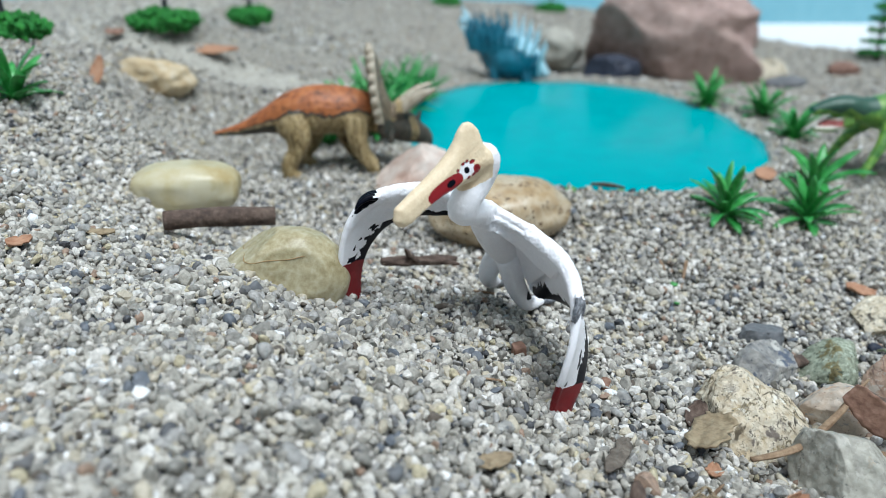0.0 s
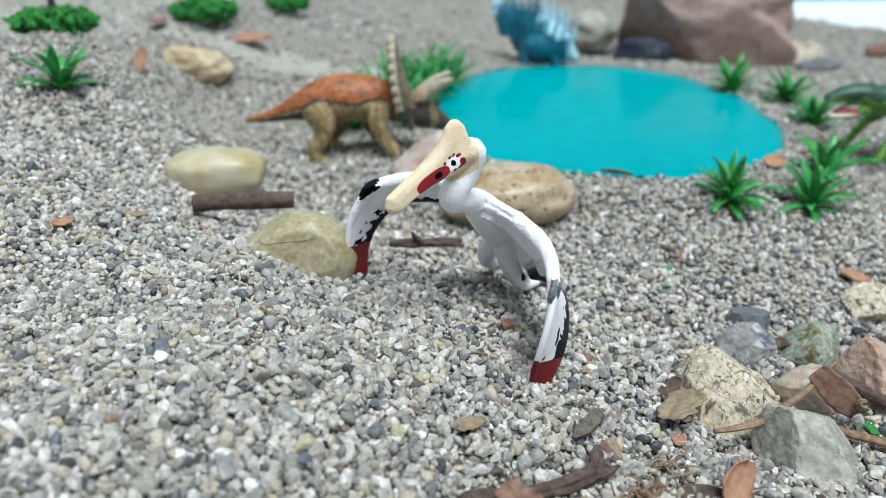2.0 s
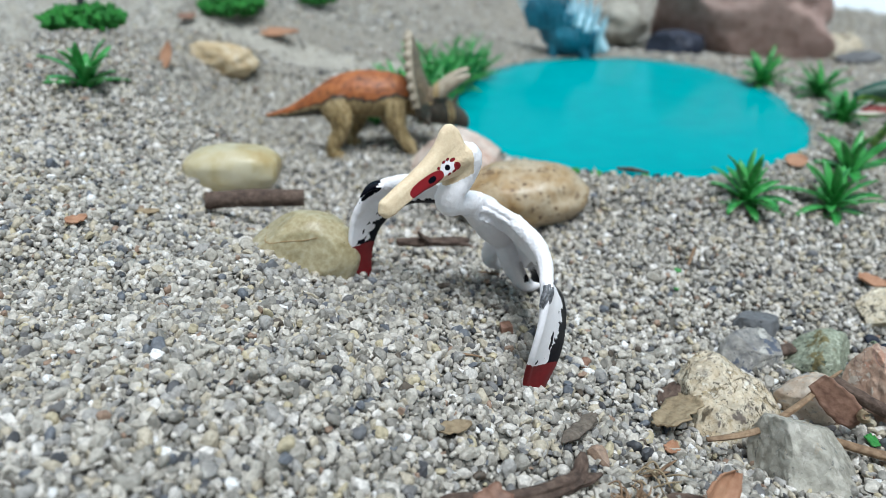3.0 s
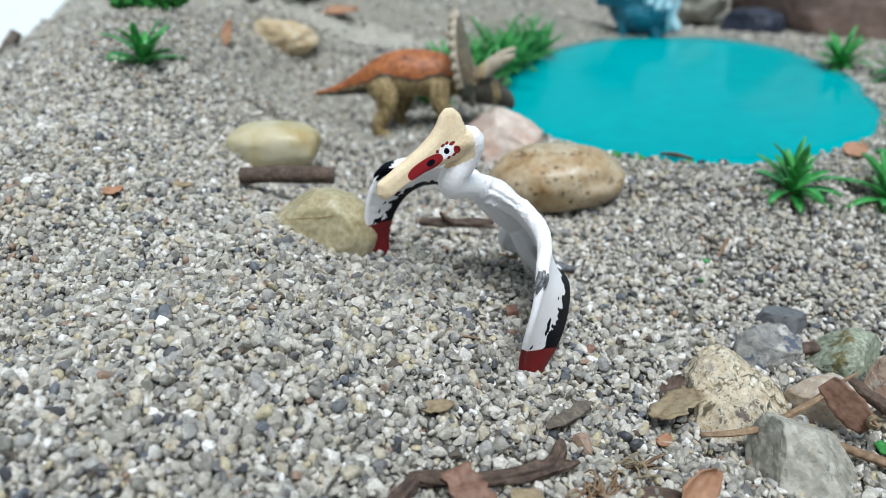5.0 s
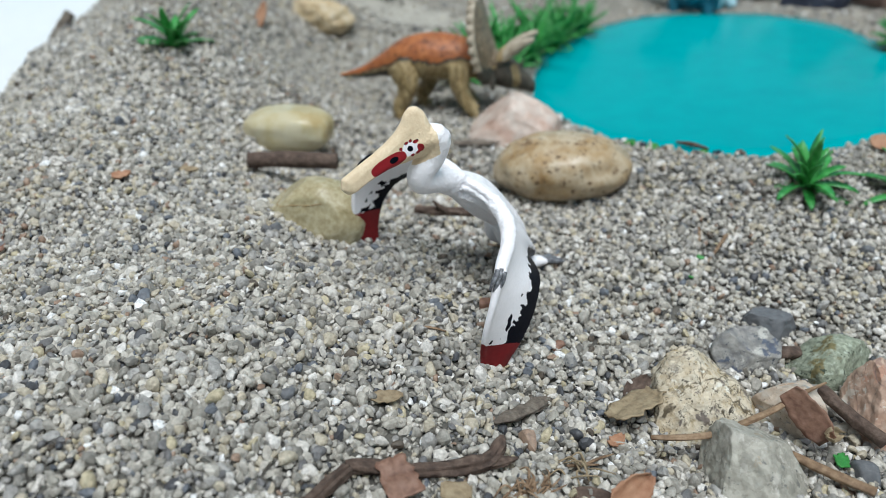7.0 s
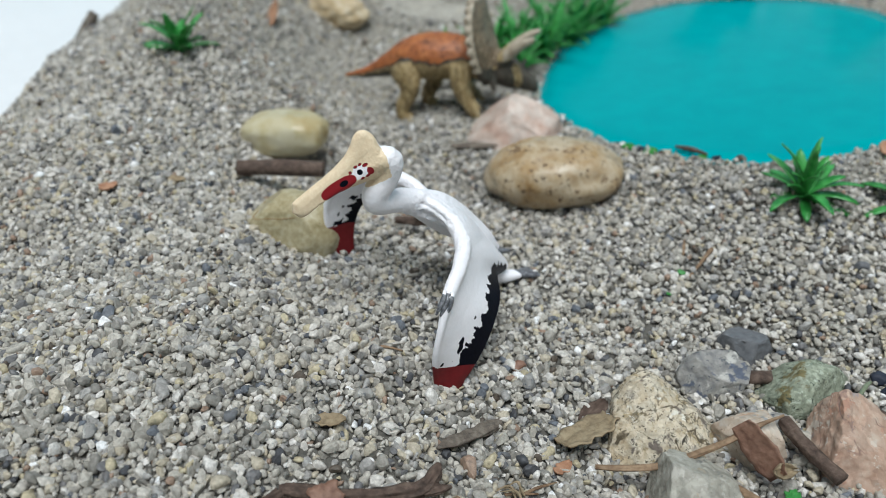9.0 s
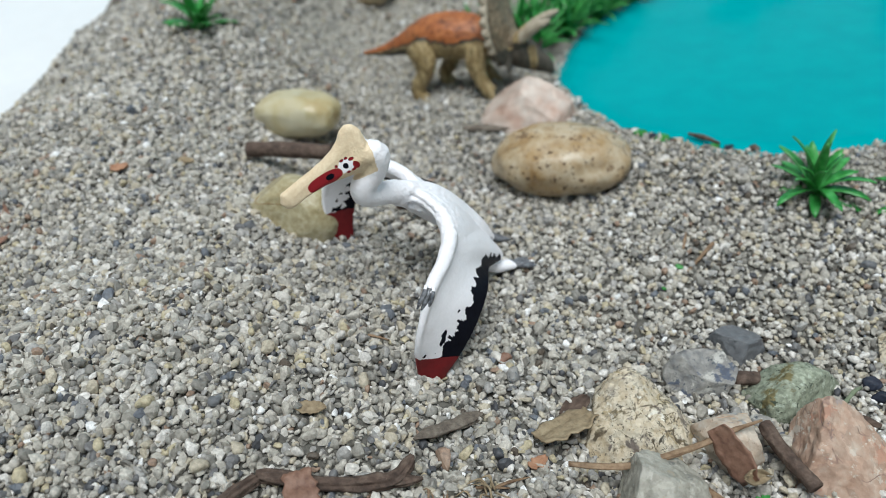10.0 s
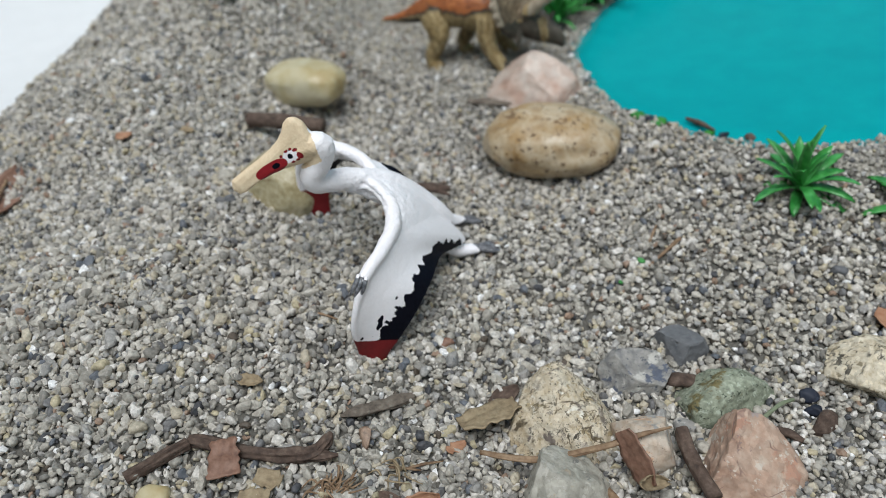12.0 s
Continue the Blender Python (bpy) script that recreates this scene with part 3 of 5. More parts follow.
def pterosaur():
    mid = Vector((0.40, 18.86, 6.66))
    fwd = (Vector((-1.18, 17.48, 5.72)) - mid).normalized()
    up = (Vector((0, 0, 1)) - fwd * fwd.z).normalized()
    side = fwd.cross(up)

    def head(a, b, c=0.0):
        return mid + fwd * a + up * b + side * c

    bm = bmesh.new()
    outline = [(2.28, -0.29), (2.38, -0.02), (2.20, 0.25), (1.65, 0.31), (1.04, 0.36), (0.55, 0.43), (0.15, 0.54), (-0.18, 0.72), (-0.40, 0.92), (-0.62, 1.0), (-0.83, 0.90),
               (-0.95, 0.64), (-0.92, 0.25), (-0.95, -0.1), (-0.88, -0.40), (-0.64, -0.58), (-0.25, -0.58), (0.3, -0.42), (0.88, -0.28), (1.6, -0.25), (2.05, -0.31)]
    rows = []
    for lay in range(7):
        c = -1 + lay / 3
        ring = []
        for a, b in outline:
            half = 0.36 - 0.06 * max(0, a) - 0.17 * max(0, b - 0.1)
            shrink = math.sqrt(max(0.0, 1 - c * c * 0.88))
            core = (min(1.9, max(-0.6, a)), 0.1 + 0.25 * b - 0.12 * max(0, a))
            ring.append(bm.verts.new(head(core[0] + (a - core[0]) * shrink, core[1] + (b - core[1]) * shrink, c * half)))
        rows.append(ring)
    n = len(outline)
    for r, q in zip(rows, rows[1:]):
        for j in range(n):
            bm.faces.new((r[j], r[(j + 1) % n], q[(j + 1) % n], q[j]))
    bm.faces.new(list(reversed(rows[0])))
    bm.faces.new(rows[-1])
    # skull, neck and body
    hb = head(-0.9, -0.30)
    tube(bm, [(*head(-0.3, -0.05), 0.3, 0.4), (*hb, 0.42, 0.42), (0.9, 19.45, 6.02, 0.40, 0.40), (0.66, 19.3, 5.72, 0.42, 0.42), (0.56, 19.36, 5.38, 0.45, 0.45), (0.78, 19.85, 5.12, 0.39, 0.39),
              (1.02, 20.4, 4.93, 0.39, 0.39), (1.25, 20.9, 4.66, 0.42, 0.42), (1.45, 21.3, 4.4, 0.42, 0.42)], up=tuple(side), count=38, seg=18)
    tube(bm, [(1.0, 20.35, 4.85, 0.34, 0.34), (1.2, 20.85, 4.6, 0.46, 0.46), (1.45, 21.5, 4.12, 0.56, 0.62), (1.72, 22.1, 3.5, 0.54, 0.64), (2.0, 22.7, 2.86, 0.44, 0.54), (2.42, 23.3, 2.1, 0.32, 0.36),
              (2.7, 23.75, 1.5, 0.14, 0.14)], count=30, seg=18)
    ridge = [(1.2, 20.8, 4.74), (1.8, 20.95, 4.56), (2.45, 20.8, 4.22), (3.0, 20.2, 3.92), (3.4, 19.2, 3.72)]
    sheet(bm, ridge, [(1.3, 21.5, 4.5), (1.85, 22.1, 3.8), (2.35, 22.8, 2.75), (2.7, 22.95, 1.95), (2.95, 22.4, 1.7)], 0.24, count=30, across=12, belly=0.12, push=(0.5, 0.2, 0.85))
    sheet(bm, ridge, [(1.15, 20.45, 4.4), (1.75, 20.9, 3.95), (2.3, 21.2, 3.5), (2.75, 21.0, 3.1), (3.25, 20.2, 2.9)], 0.16, count=30, across=8, push=(0.3, -0.3, 0.9))
    # legs and feet
    fine = bmesh.new()
    for hip, knee, ankle, ball_, toe in (((2.1, 22.7, 2.5), (2.45, 22.95, 1.4), (2.92, 23.35, 0.55), (3.38, 24.05, 0.32), (3.82, 24.75, 0.06)),
                                         ((1.9, 23.1, 2.7), (1.55, 23.6, 1.6), (1.75, 24.6, 0.85), (1.9, 25.2, 0.5), (2.12, 25.95, 0.16))):
        tube(bm, [(*hip, 0.36, 0.4), (*knee, 0.34, 0.36), (*ankle, 0.28, 0.27), (*ball_, 0.27, 0.17)], count=14)
        for k in (-0.22, -0.07, 0.08, 0.22):
            d = Vector(toe) - Vector(ball_)
            across = d.cross(Vector((0, 0, 1))).normalized()
            tube(fine, [(*ball_, 0.15, 0.13), (*(Vector(ball_).lerp(Vector(toe), 0.55) + across * k * 1.1), 0.125, 0.115), (*(Vector(toe) + across * k * 1.5), 0.045, 0.045)], count=9, seg=10)
    # wings: arm, hand and membrane
    lead_r = [(1.2, 20.75, 4.7), (1.7, 20.88, 4.56), (2.3, 20.75, 4.27), (3.0, 20.15, 3.92), (3.42, 19.05, 3.72), (3.52, 17.85, 3.35), (3.42, 17.3, 2.5), (3.22, 17.15, 1.6), (3.02, 17.35, 0.5), (2.98, 17.45, -0.3)]
    trail_r = [(2.0, 22.4, 3.3), (2.62, 23.2, 2.0), (3.12, 23.6, 0.9), (3.16, 22.65, 1.12), (3.56, 21.5, 1.62), (4.08, 20.3, 1.72), (4.15, 19.2, 1.2), (3.9, 18.3, 0.5), (3.6, 17.95, 0.0), (3.5, 17.9, -0.3)]
    lead_l = [(1.15, 21.6, 4.45), (0.6, 21.75, 4.8), (0.0, 21.65, 5.12), (-0.7, 21.6, 5.18), (-1.3, 21.65, 5.12), (-2.05, 21.75, 4.88), (-2.6, 21.75, 4.4), (-3.05, 21.7, 3.6), (-3.2, 21.72, 2.8), (-3.2, 21.85, 2.0), (-3.12, 22.0, 1.2)]
    trail_l = [(1.8, 23.2, 2.82), (1.42, 23.08, 3.42), (0.98, 22.78, 4.02), (0.42, 22.52, 4.1), (-0.3, 22.5, 4.12), (-1.25, 22.65, 4.0), (-2.0, 22.75, 3.5), (-2.62, 22.7, 2.5), (-2.75, 22.6, 1.8), (-2.75, 22.5, 1.2)]
    for lead, trail, out in ((lead_r, trail_r, Vector((0.75, -0.3, 0.5))), (lead_l, trail_l, Vector((-0.5, 0.2, 0.8)))):
        sheet(bm, lead, trail, 0.16, count=40, across=14, belly=0.14 if lead is lead_r else -0.05, push=out)
        radii = [0.3, 0.27, 0.26, 0.28, 0.24, 0.2, 0.12, 0.11, 0.1, 0.1] if lead is lead_r else [0.24, 0.23, 0.24, 0.25, 0.25, 0.23, 0.2, 0.12, 0.11, 0.1, 0.1]
        tube(bm, [(*p, r, r) for p, r in zip(lead, radii)], count=40, seg=12)
    wrist, reach, outer = Vector((3.57, 17.78, 3.36)), Vector((-0.28, -0.48, -0.83)).normalized(), Vector((0.75, -0.3, 0.5)).normalized()
    spread = reach.cross(outer).normalized()
    for k in (-0.13, 0.0, 0.13):
        base = wrist + spread * (k + 0.11) + outer * 0.12 + reach * 0.06
        tube(fine, [(*(base - reach * 0.16 - outer * 0.08), 0.06, 0.06), (*(base + reach * 0.1 + outer * 0.03), 0.085, 0.085), (*(base + reach * 0.36 + outer * 0.05 + spread * k * 0.15), 0.08, 0.08), (*(base + reach * 0.64 + outer * 0.02 + spread * k * 0.1), 0.03, 0.03)], count=14, seg=10)
    for k in (-0.16, 0.0, 0.16):
        tube(fine, [(-1.9, 21.7 + k, 5.0, 0.11, 0.11), (-2.25, 21.55 + k, 5.0, 0.10, 0.10), (-2.5, 21.42 + k, 4.86, 0.07, 0.07), (-2.62, 21.36 + k, 4.7, 0.03, 0.03)], count=12, seg=10)
    bm = fused(bm, 0.034, 9)

    def detailed(p):
        q = p - mid
        return abs(q.dot(side)) > 0.1 and abs(q.dot(side)) < 0.55 and -0.5 < q.dot(fwd) < 1.6 and abs(q.dot(up)) < 0.4

    bmesh.ops.subdivide_edges(bm, edges=list({e for f in bm.faces if detailed(f.calc_center_median()) for e in f.edges}), cuts=2, use_grid_fill=True)
    bmesh.ops.subdivide_edges(bm, edges=list({e for f in bm.faces if f.calc_center_median().x > 2.95 and f.calc_center_median().z < 2.4 for e in f.edges}), cuts=1, use_grid_fill=True)
    bm.normal_update()
    folds = [(curve_points(keys, 60), deep, wide) for keys, deep, wide in (
        ([(1.45, 20.5, 4.42), (2.2, 20.5, 3.98), (2.85, 20.0, 3.6), (3.2, 19.2, 3.45)], 0.11, 0.12),
        ([(1.3, 20.5, 4.9), (1.8, 20.6, 4.6), (2.5, 20.45, 4.2)], 0.05, 0.07),
        ([(0.7, 19.7, 5.5), (1.0, 20.2, 5.2), (1.3, 20.7, 4.95)], 0.04, 0.07))]
    for v in bm.verts:
        p = v.co
        a, b = (p - mid).dot(fwd), (p - mid).dot(up)
        on_head = abs((p - mid).dot(side)) < 0.5 and a > -0.92 and (p - mid).length < 3
        fur = 0.0 if on_head else min(1.0, max(0.0, (22.9 - p.y) / 2.4)) * min(1.0, max(0.0, (p.z - 3.2) / 1.2)) * (0.5 if p.z > 5.9 else 1.0)
        crease = noise.noise(Vector((p.x * 2.2 + p.y, p.y * 1.1 - p.z, p.z * 2.2)) * 1.5)
        move = fur * (0.018 * noise.noise(Vector((p.x * 7, p.y * 4, p.z * 7))) + 0.02 * noise.noise(p * 13) + 0.016 * noise.noise(p * 24) + 0.03 * noise.noise(Vector((p.x * 1.1, p.y * 4.5, (p.z + 0.45 * p.x) * 5.5)))) + (0.004 + 0.02 * fur) * crease
        if on_head:
            scaly = min(1.0, max(0.08, 0.3 - a)) * (0.35 if b > 0.35 else 1.0)
            move += scaly * (0.010 * noise.noise(p * 9) + 0.014 * noise.noise(p * 17))
            move -= 0.03 * math.exp(-((b + 0.33) / 0.03) ** 2) * (1 if a > 0.3 else 0)
        elif p.x > 0.6 and 3.2 < p.z < 5.8 and p.y < 21.8:
            here = np.array(p)
            for line, deep, wide in folds:
                d2 = ((line - here) ** 2).sum(1).min()
                if d2 < 0.2:
                    move -= deep * math.exp(-d2 / (wide * wide))
        v.co = p + v.normal * move
    # claws and toes join the skin after it has been smoothed
    small = bpy.data.meshes.new("small")
    bmesh.ops.recalc_face_normals(fine, faces=fine.faces)
    fine.to_mesh(small)
    fine.free()
    skin_faces = len(bm.faces)
    bm.from_mesh(small)
    bpy.data.meshes.remove(small)
    bm.normal_update()

    lr, tr, ll, tl = (curve_points(k, 240) for k in (lead_r, trail_r, lead_l, trail_l))

    def teeth(s):
        return abs((s * 17 + 0.9 * noise.noise(Vector((s * 9, 2, 0)))) % 1 - 0.5) * 1.5 + 0.6 * abs(noise.noise(Vector((s * 60, 7, 0))))

    def face_paint(a, b):
        if abs((a - 0.77) / 0.59) ** 2.5 + abs((b + 0.05) / 0.215) ** 2.5 < 1:
            return 1 if ((a - 0.58) / 0.14) ** 2 + ((b + 0.03) / 0.09) ** 2 < 1 else 6
        if math.hypot(a, b) < 0.085:
            return 1
        for ba, bb, ra, rb in ((-0.29, -0.13, 0.10, 0.13), (-0.25, 0.10, 0.09, 0.05), (0.25, 0.14, 0.05, 0.05), (0.02, 0.20, 0.07, 0.04), (-0.12, 0.19, 0.06, 0.04), (0.03, -0.21, 0.06, 0.05), (-0.15, -0.22, 0.07, 0.05)):
            d = math.hypot((a - ba) / ra, (b - bb) / rb)
            if d < 1:
                return 1 if d > 0.75 and b > 0.1 else 6
        return 0 if math.hypot(a / 0.25, b / 0.21) < 1 + 0.06 * math.sin(7 * math.atan2(b, a)) else 4

    def choose(p, nrm):
        q = p - mid
        a, b, c = q.dot(fwd), q.dot(up), q.dot(side)
        if abs(c) < 0.5 and a > -0.92 + 0.3 * max(0, -b) + 0.03 * noise.noise(p * 9) - (0.5 if b > 0.38 else 0) and b > -0.7 and q.length < 3:
            return face_paint(a, b) if abs(c) > 0.14 else 4
        seg = Vector((0.42, -0.02, 0.30))
        d = p - Vector((-2.62, 21.75, 4.55))
        d -= seg * min(1, max(0, d.dot(seg) / seg.length_squared))
        if d.length < 0.36 and (p.y < 21.62 or d.dot(Vector((-0.5, -0.15, 0.85))) > 0.06) and d.dot(Vector((-0.5, -0.5, 0.7))) > 0.02 + 0.04 * noise.noise(p * 8):
            return 1
        if p.z < 0.62 and p.y > 23.9 and (p.y - 24.1 > 0.4 * (2.9 - p.x)):
            return 3
        for right, lead, trail in ((True, lr, tr), (False, ll, tl)):
            if not ((p.x > 2.5 and p.y < 23.6) if right else p.x < (0.6 if p.y < 22.2 else 2.0)):
                continue
            here = np.array(p)
            i = int(np.argmin(((trail - here) ** 2).sum(1)))
            dt = float(np.linalg.norm(trail[i] - here))
            dl = float(np.sqrt(((lead - here) ** 2).sum(1).min()))
            if dt + dl > 4.3:
                continue
            f, s = dt / (dt + dl), i / 239
            edge = 0.5 + 0.6 * f + 0.5 * min(1.0, max(0.0, (f - 0.93) / 0.04)) if right else 2.45 + 0.3 * f
            if p.z < edge + 0.05 * math.sin(5 * f) and s > 0.6:
                return 2
            wide = np.interp(s, (0.22, 0.3, 0.36, 0.44, 0.52, 0.68, 0.86, 1), (0.06, 0.16, 0.36, 0.52, 0.58, 0.75, 0.95, 1.0)) if right else np.interp(s, (0.0, 0.3, 0.45, 0.6, 0.8, 1), (0.26, 0.36, 0.46, 0.46, 0.64, 0.8))
            if s > (0.22 if right else 0.02) and dt < wide * (0.66 + 0.42 * teeth(s) + 0.10 * noise.noise(p * 5)):
                return 1
            if s > (0.78 if right else 0.6) and wide < dt < wide * (1.3 if right else 1.5) and noise.noise(p * (3 if right else 4) + Vector((3, 1, 2))) > (0.2 if right else 0.1):
                return 1
        return 0

    ob = painted("pterosaur_figure", bm, [white_m, black_m, red_m, grey_m, cream_m, white_m, bright_m], choose,
                 "white toy pterosaur with cream beak, black-edged wings and red wing tips", "toy figure")
    for poly in list(ob.data.polygons)[skin_faces:]:
        p = poly.center / CM
        streak = noise.noise(Vector((p.x * 6, p.y * 6, p.z * 6)))
        if p.x < -1:
            poly.material_index = 1 if p.x < -2.0 + 0.2 * streak else 0
        elif p.y < 20:
            poly.material_index = 3 if (p - wrist).dot(reach) > -0.04 + 0.1 * streak else 0
        else:
            poly.material_index = 3


pterosaur()

hide_m = shade("brown_bronze_hide", [(0.05, 0.033, 0.014), (0.31, 0.215, 0.09), (0.66, 0.53, 0.31)], fine=700, coarse=260, rough=0.42, bump=1.0, depth=0.0012, patch=0.4, stretch=(1.6, 1.6, 0.45))
back_m = shade("orange_back", [(0.085, 0.03, 0.013), (0.33, 0.098, 0.028), (0.45, 0.17, 0.055)], fine=300, coarse=90, rough=0.5, bump=0.9, depth=0.0007)
bone_m = shade("bone_paint", [(0.26, 0.21, 0.15), (0.5, 0.44, 0.35)], fine=500, coarse=200, rough=0.55, bump=0.5)
darkhide_m = shade("dark_hide", [(0.03, 0.026, 0.02), (0.10, 0.085, 0.065)], fine=520, coarse=200, rough=0.55, bump=0.8, depth=0.0006)

frill_m = shade("dull_brown_frill", [(0.05, 0.036, 0.022), (0.17, 0.125, 0.08), (0.34, 0.26, 0.17)], fine=500, coarse=150, rough=0.5, bump=0.9, depth=0.001)


def ceratopsian():
    bm = bmesh.new()
    spine = [(0, 0, 2.05, 0.08, 0.08), (1.3, 0, 2.2, 0.28, 0.26), (2.7, 0, 2.55, 0.6, 0.55), (3.9, 0, 2.82, 1.05, 0.92), (5.3, 0, 2.98, 1.3, 1.05), (6.6, 0, 2.93, 1.25, 1.03),
             (7.7, 0, 2.8, 0.95, 0.9), (8.5, 0, 2.6, 0.72, 0.72), (9.2, 0, 2.4, 0.85, 0.78), (9.9, 0, 2.1, 0.66, 0.68), (10.5, 0, 1.85, 0.46, 0.48), (10.95, 0, 1.6, 0.28, 0.36), (11.15, 0, 1.3, 0.08, 0.14)]
    tube(bm, spine, count=44, seg=24)
    for s in (-1, 1):
        f = 0.35 * s
        tube(bm, [(4.3 + f, s * 0.8, 2.75, 0.7, 0.85), (4.65 + f, s * 1.1, 1.95, 0.55, 0.66), (4.5 + f, s * 1.18, 1.35, 0.4, 0.46), (4.12 + f, s * 1.2, 0.85, 0.38, 0.4), (4.2 + f, s * 1.2, 0.4, 0.38, 0.42), (4.45 + f, s * 1.2, 0.12, 0.48, 0.5)], up=(1, 0, 0), count=20)
        tube(bm, [(6.9 - f, s * 0.85, 2.65, 0.56, 0.7), (6.95 - f, s * 1.15, 1.85, 0.46, 0.54), (7.25 - f, s * 1.2, 1.2, 0.36, 0.4), (7.75 - f, s * 1.2, 0.6, 0.37, 0.39), (8.0 - f, s * 1.2, 0.1, 0.46, 0.48)], up=(1, 0, 0), count=20)
        for x, q in ((4.4 + f, 0.42), (8.1 - f, 0.38)):
            for k in (-0.26, 0.0, 0.26):
                tube(bm, [(x, s * 1.2 + k, 0.16, 0.21, 0.2), (x + q * 1.9, s * 1.2 + k * 1.8, 0.07, 0.13, 0.11)], count=5, seg=8)
        # brow horn, cheek and frill half
        tube(bm, [(9.2, s * 0.5, 2.7, 0.36, 0.36), (9.9, s * 0.68, 3.2, 0.3, 0.3), (10.6, s * 0.8, 3.6, 0.23, 0.23), (11.3, s * 0.85, 3.85, 0.1, 0.1)], count=14, seg=12)
        tube(bm, [(8.9, s * 0.6, 2.3, 0.3, 0.35), (9.05, s * 1.0, 1.6, 0.1, 0.1)], count=8, seg=8)
    tube(bm, [(10.35, 0, 2.3, 0.2, 0.2), (10.65, 0, 2.85, 0.05, 0.05)], count=8, seg=8)
    rim = [(8.75, 0.7, 1.8), (8.45, 1.45, 2.4), (8.25, 1.85, 3.3), (8.1, 1.8, 4.2), (8.05, 1.4, 5.05), (8.05, 0.7, 5.5), (8.08, 0.0, 5.35)]
    core = [(9.1, 0.05, 2.3), (9.1, 0.05, 2.7), (9.0, 0.05, 3.0), (8.78, 0.03, 3.35), (8.55, 0.02, 3.7), (8.42, 0.01, 4.0), (8.35, 0.0, 4.3)]
    for s in (-1, 1):
        sheet(bm, [(x, y * s, z) for x, y, z in rim], [(x, y * s, z) for x, y, z in core], 0.42, count=24, across=8, belly=0.12, push=(1, 0, 0))
        for x, y, z in curve_points(rim, 13)[1:]:
            ball(bm, (x - 0.02, y * s, z), (0.24, 0.18, 0.21), level=2)
    bm = fused(bm, 0.06, 2)
    rims = np.array([(x, y * s, z) for x, y, z in curve_points(rim, 40) for s in (-1, 1)])
    line = np.array(spine)

    def choose(p, nrm):
        zc = np.interp(p.x, line[:, 0], line[:, 2])
        hh = np.interp(p.x, line[:, 0], line[:, 4])
        t = (p.z - zc) / hh
        if p.x < 8.0 and abs(p.y) < 1.45 and not (p.x > 7.6 and t > 1.3):
            cut = 0.02 + 0.16 * math.sin(p.x * 1.9) * (1 if p.x > 3.5 else 0) + 0.1 * noise.noise(p * 3)
            if t > cut + 0.12:
                return 1
            if t > cut - 0.02 and abs(p.y) > 0.1:
                return 3
            if p.x < 3.2 and t < -0.2:
                return 3
        if p.x > 7.7 and p.z > 2.6 and ((rims - np.array(p)) ** 2).sum(1).min() < 0.055:
            return 2
        if p.x > 9.6 and p.z > 3.0 + 0.3 * noise.noise(p * 5):
            return 2
        if p.z < 0.3 and noise.noise(p * 4) > -0.1 and (abs(p.x - 4.85) < 0.35 or abs(p.x - 8.4) < 0.4):
            return 2
        if p.x > 8.12 and p.z > 2.7 and p.x < 9.3:
            return 4
        if p.x > 8.3 and p.z < 2.9 and noise.noise(p * 1.3) > -0.35:
            return 3
        return 0

    bm.normal_update()
    ob = painted("horned_dinosaur_figure", bm, [hide_m, back_m, bone_m, darkhide_m, frill_m], choose,
                 "bronze-brown toy horned dinosaur with orange back and tall frill", "toy figure")
    ob.matrix_world = pose(-11.7 * CM, 37.7 * CM, 0.65 * CM, 0, 0, 7) @ Matrix.Diagonal((1, 1.05, 1.2, 1))


ceratopsian()

blue_m = shade("blue_scales", [(0.003, 0.04, 0.075), (0.01, 0.13, 0.20), (0.035, 0.27, 0.38)], fine=300, coarse=80, rough=0.45, bump=0.9, depth=0.001)
paleblue_m = shade("pale_blue_tips", [(0.22, 0.48, 0.58), (0.55, 0.72, 0.80)], fine=300, coarse=80, rough=0.5)


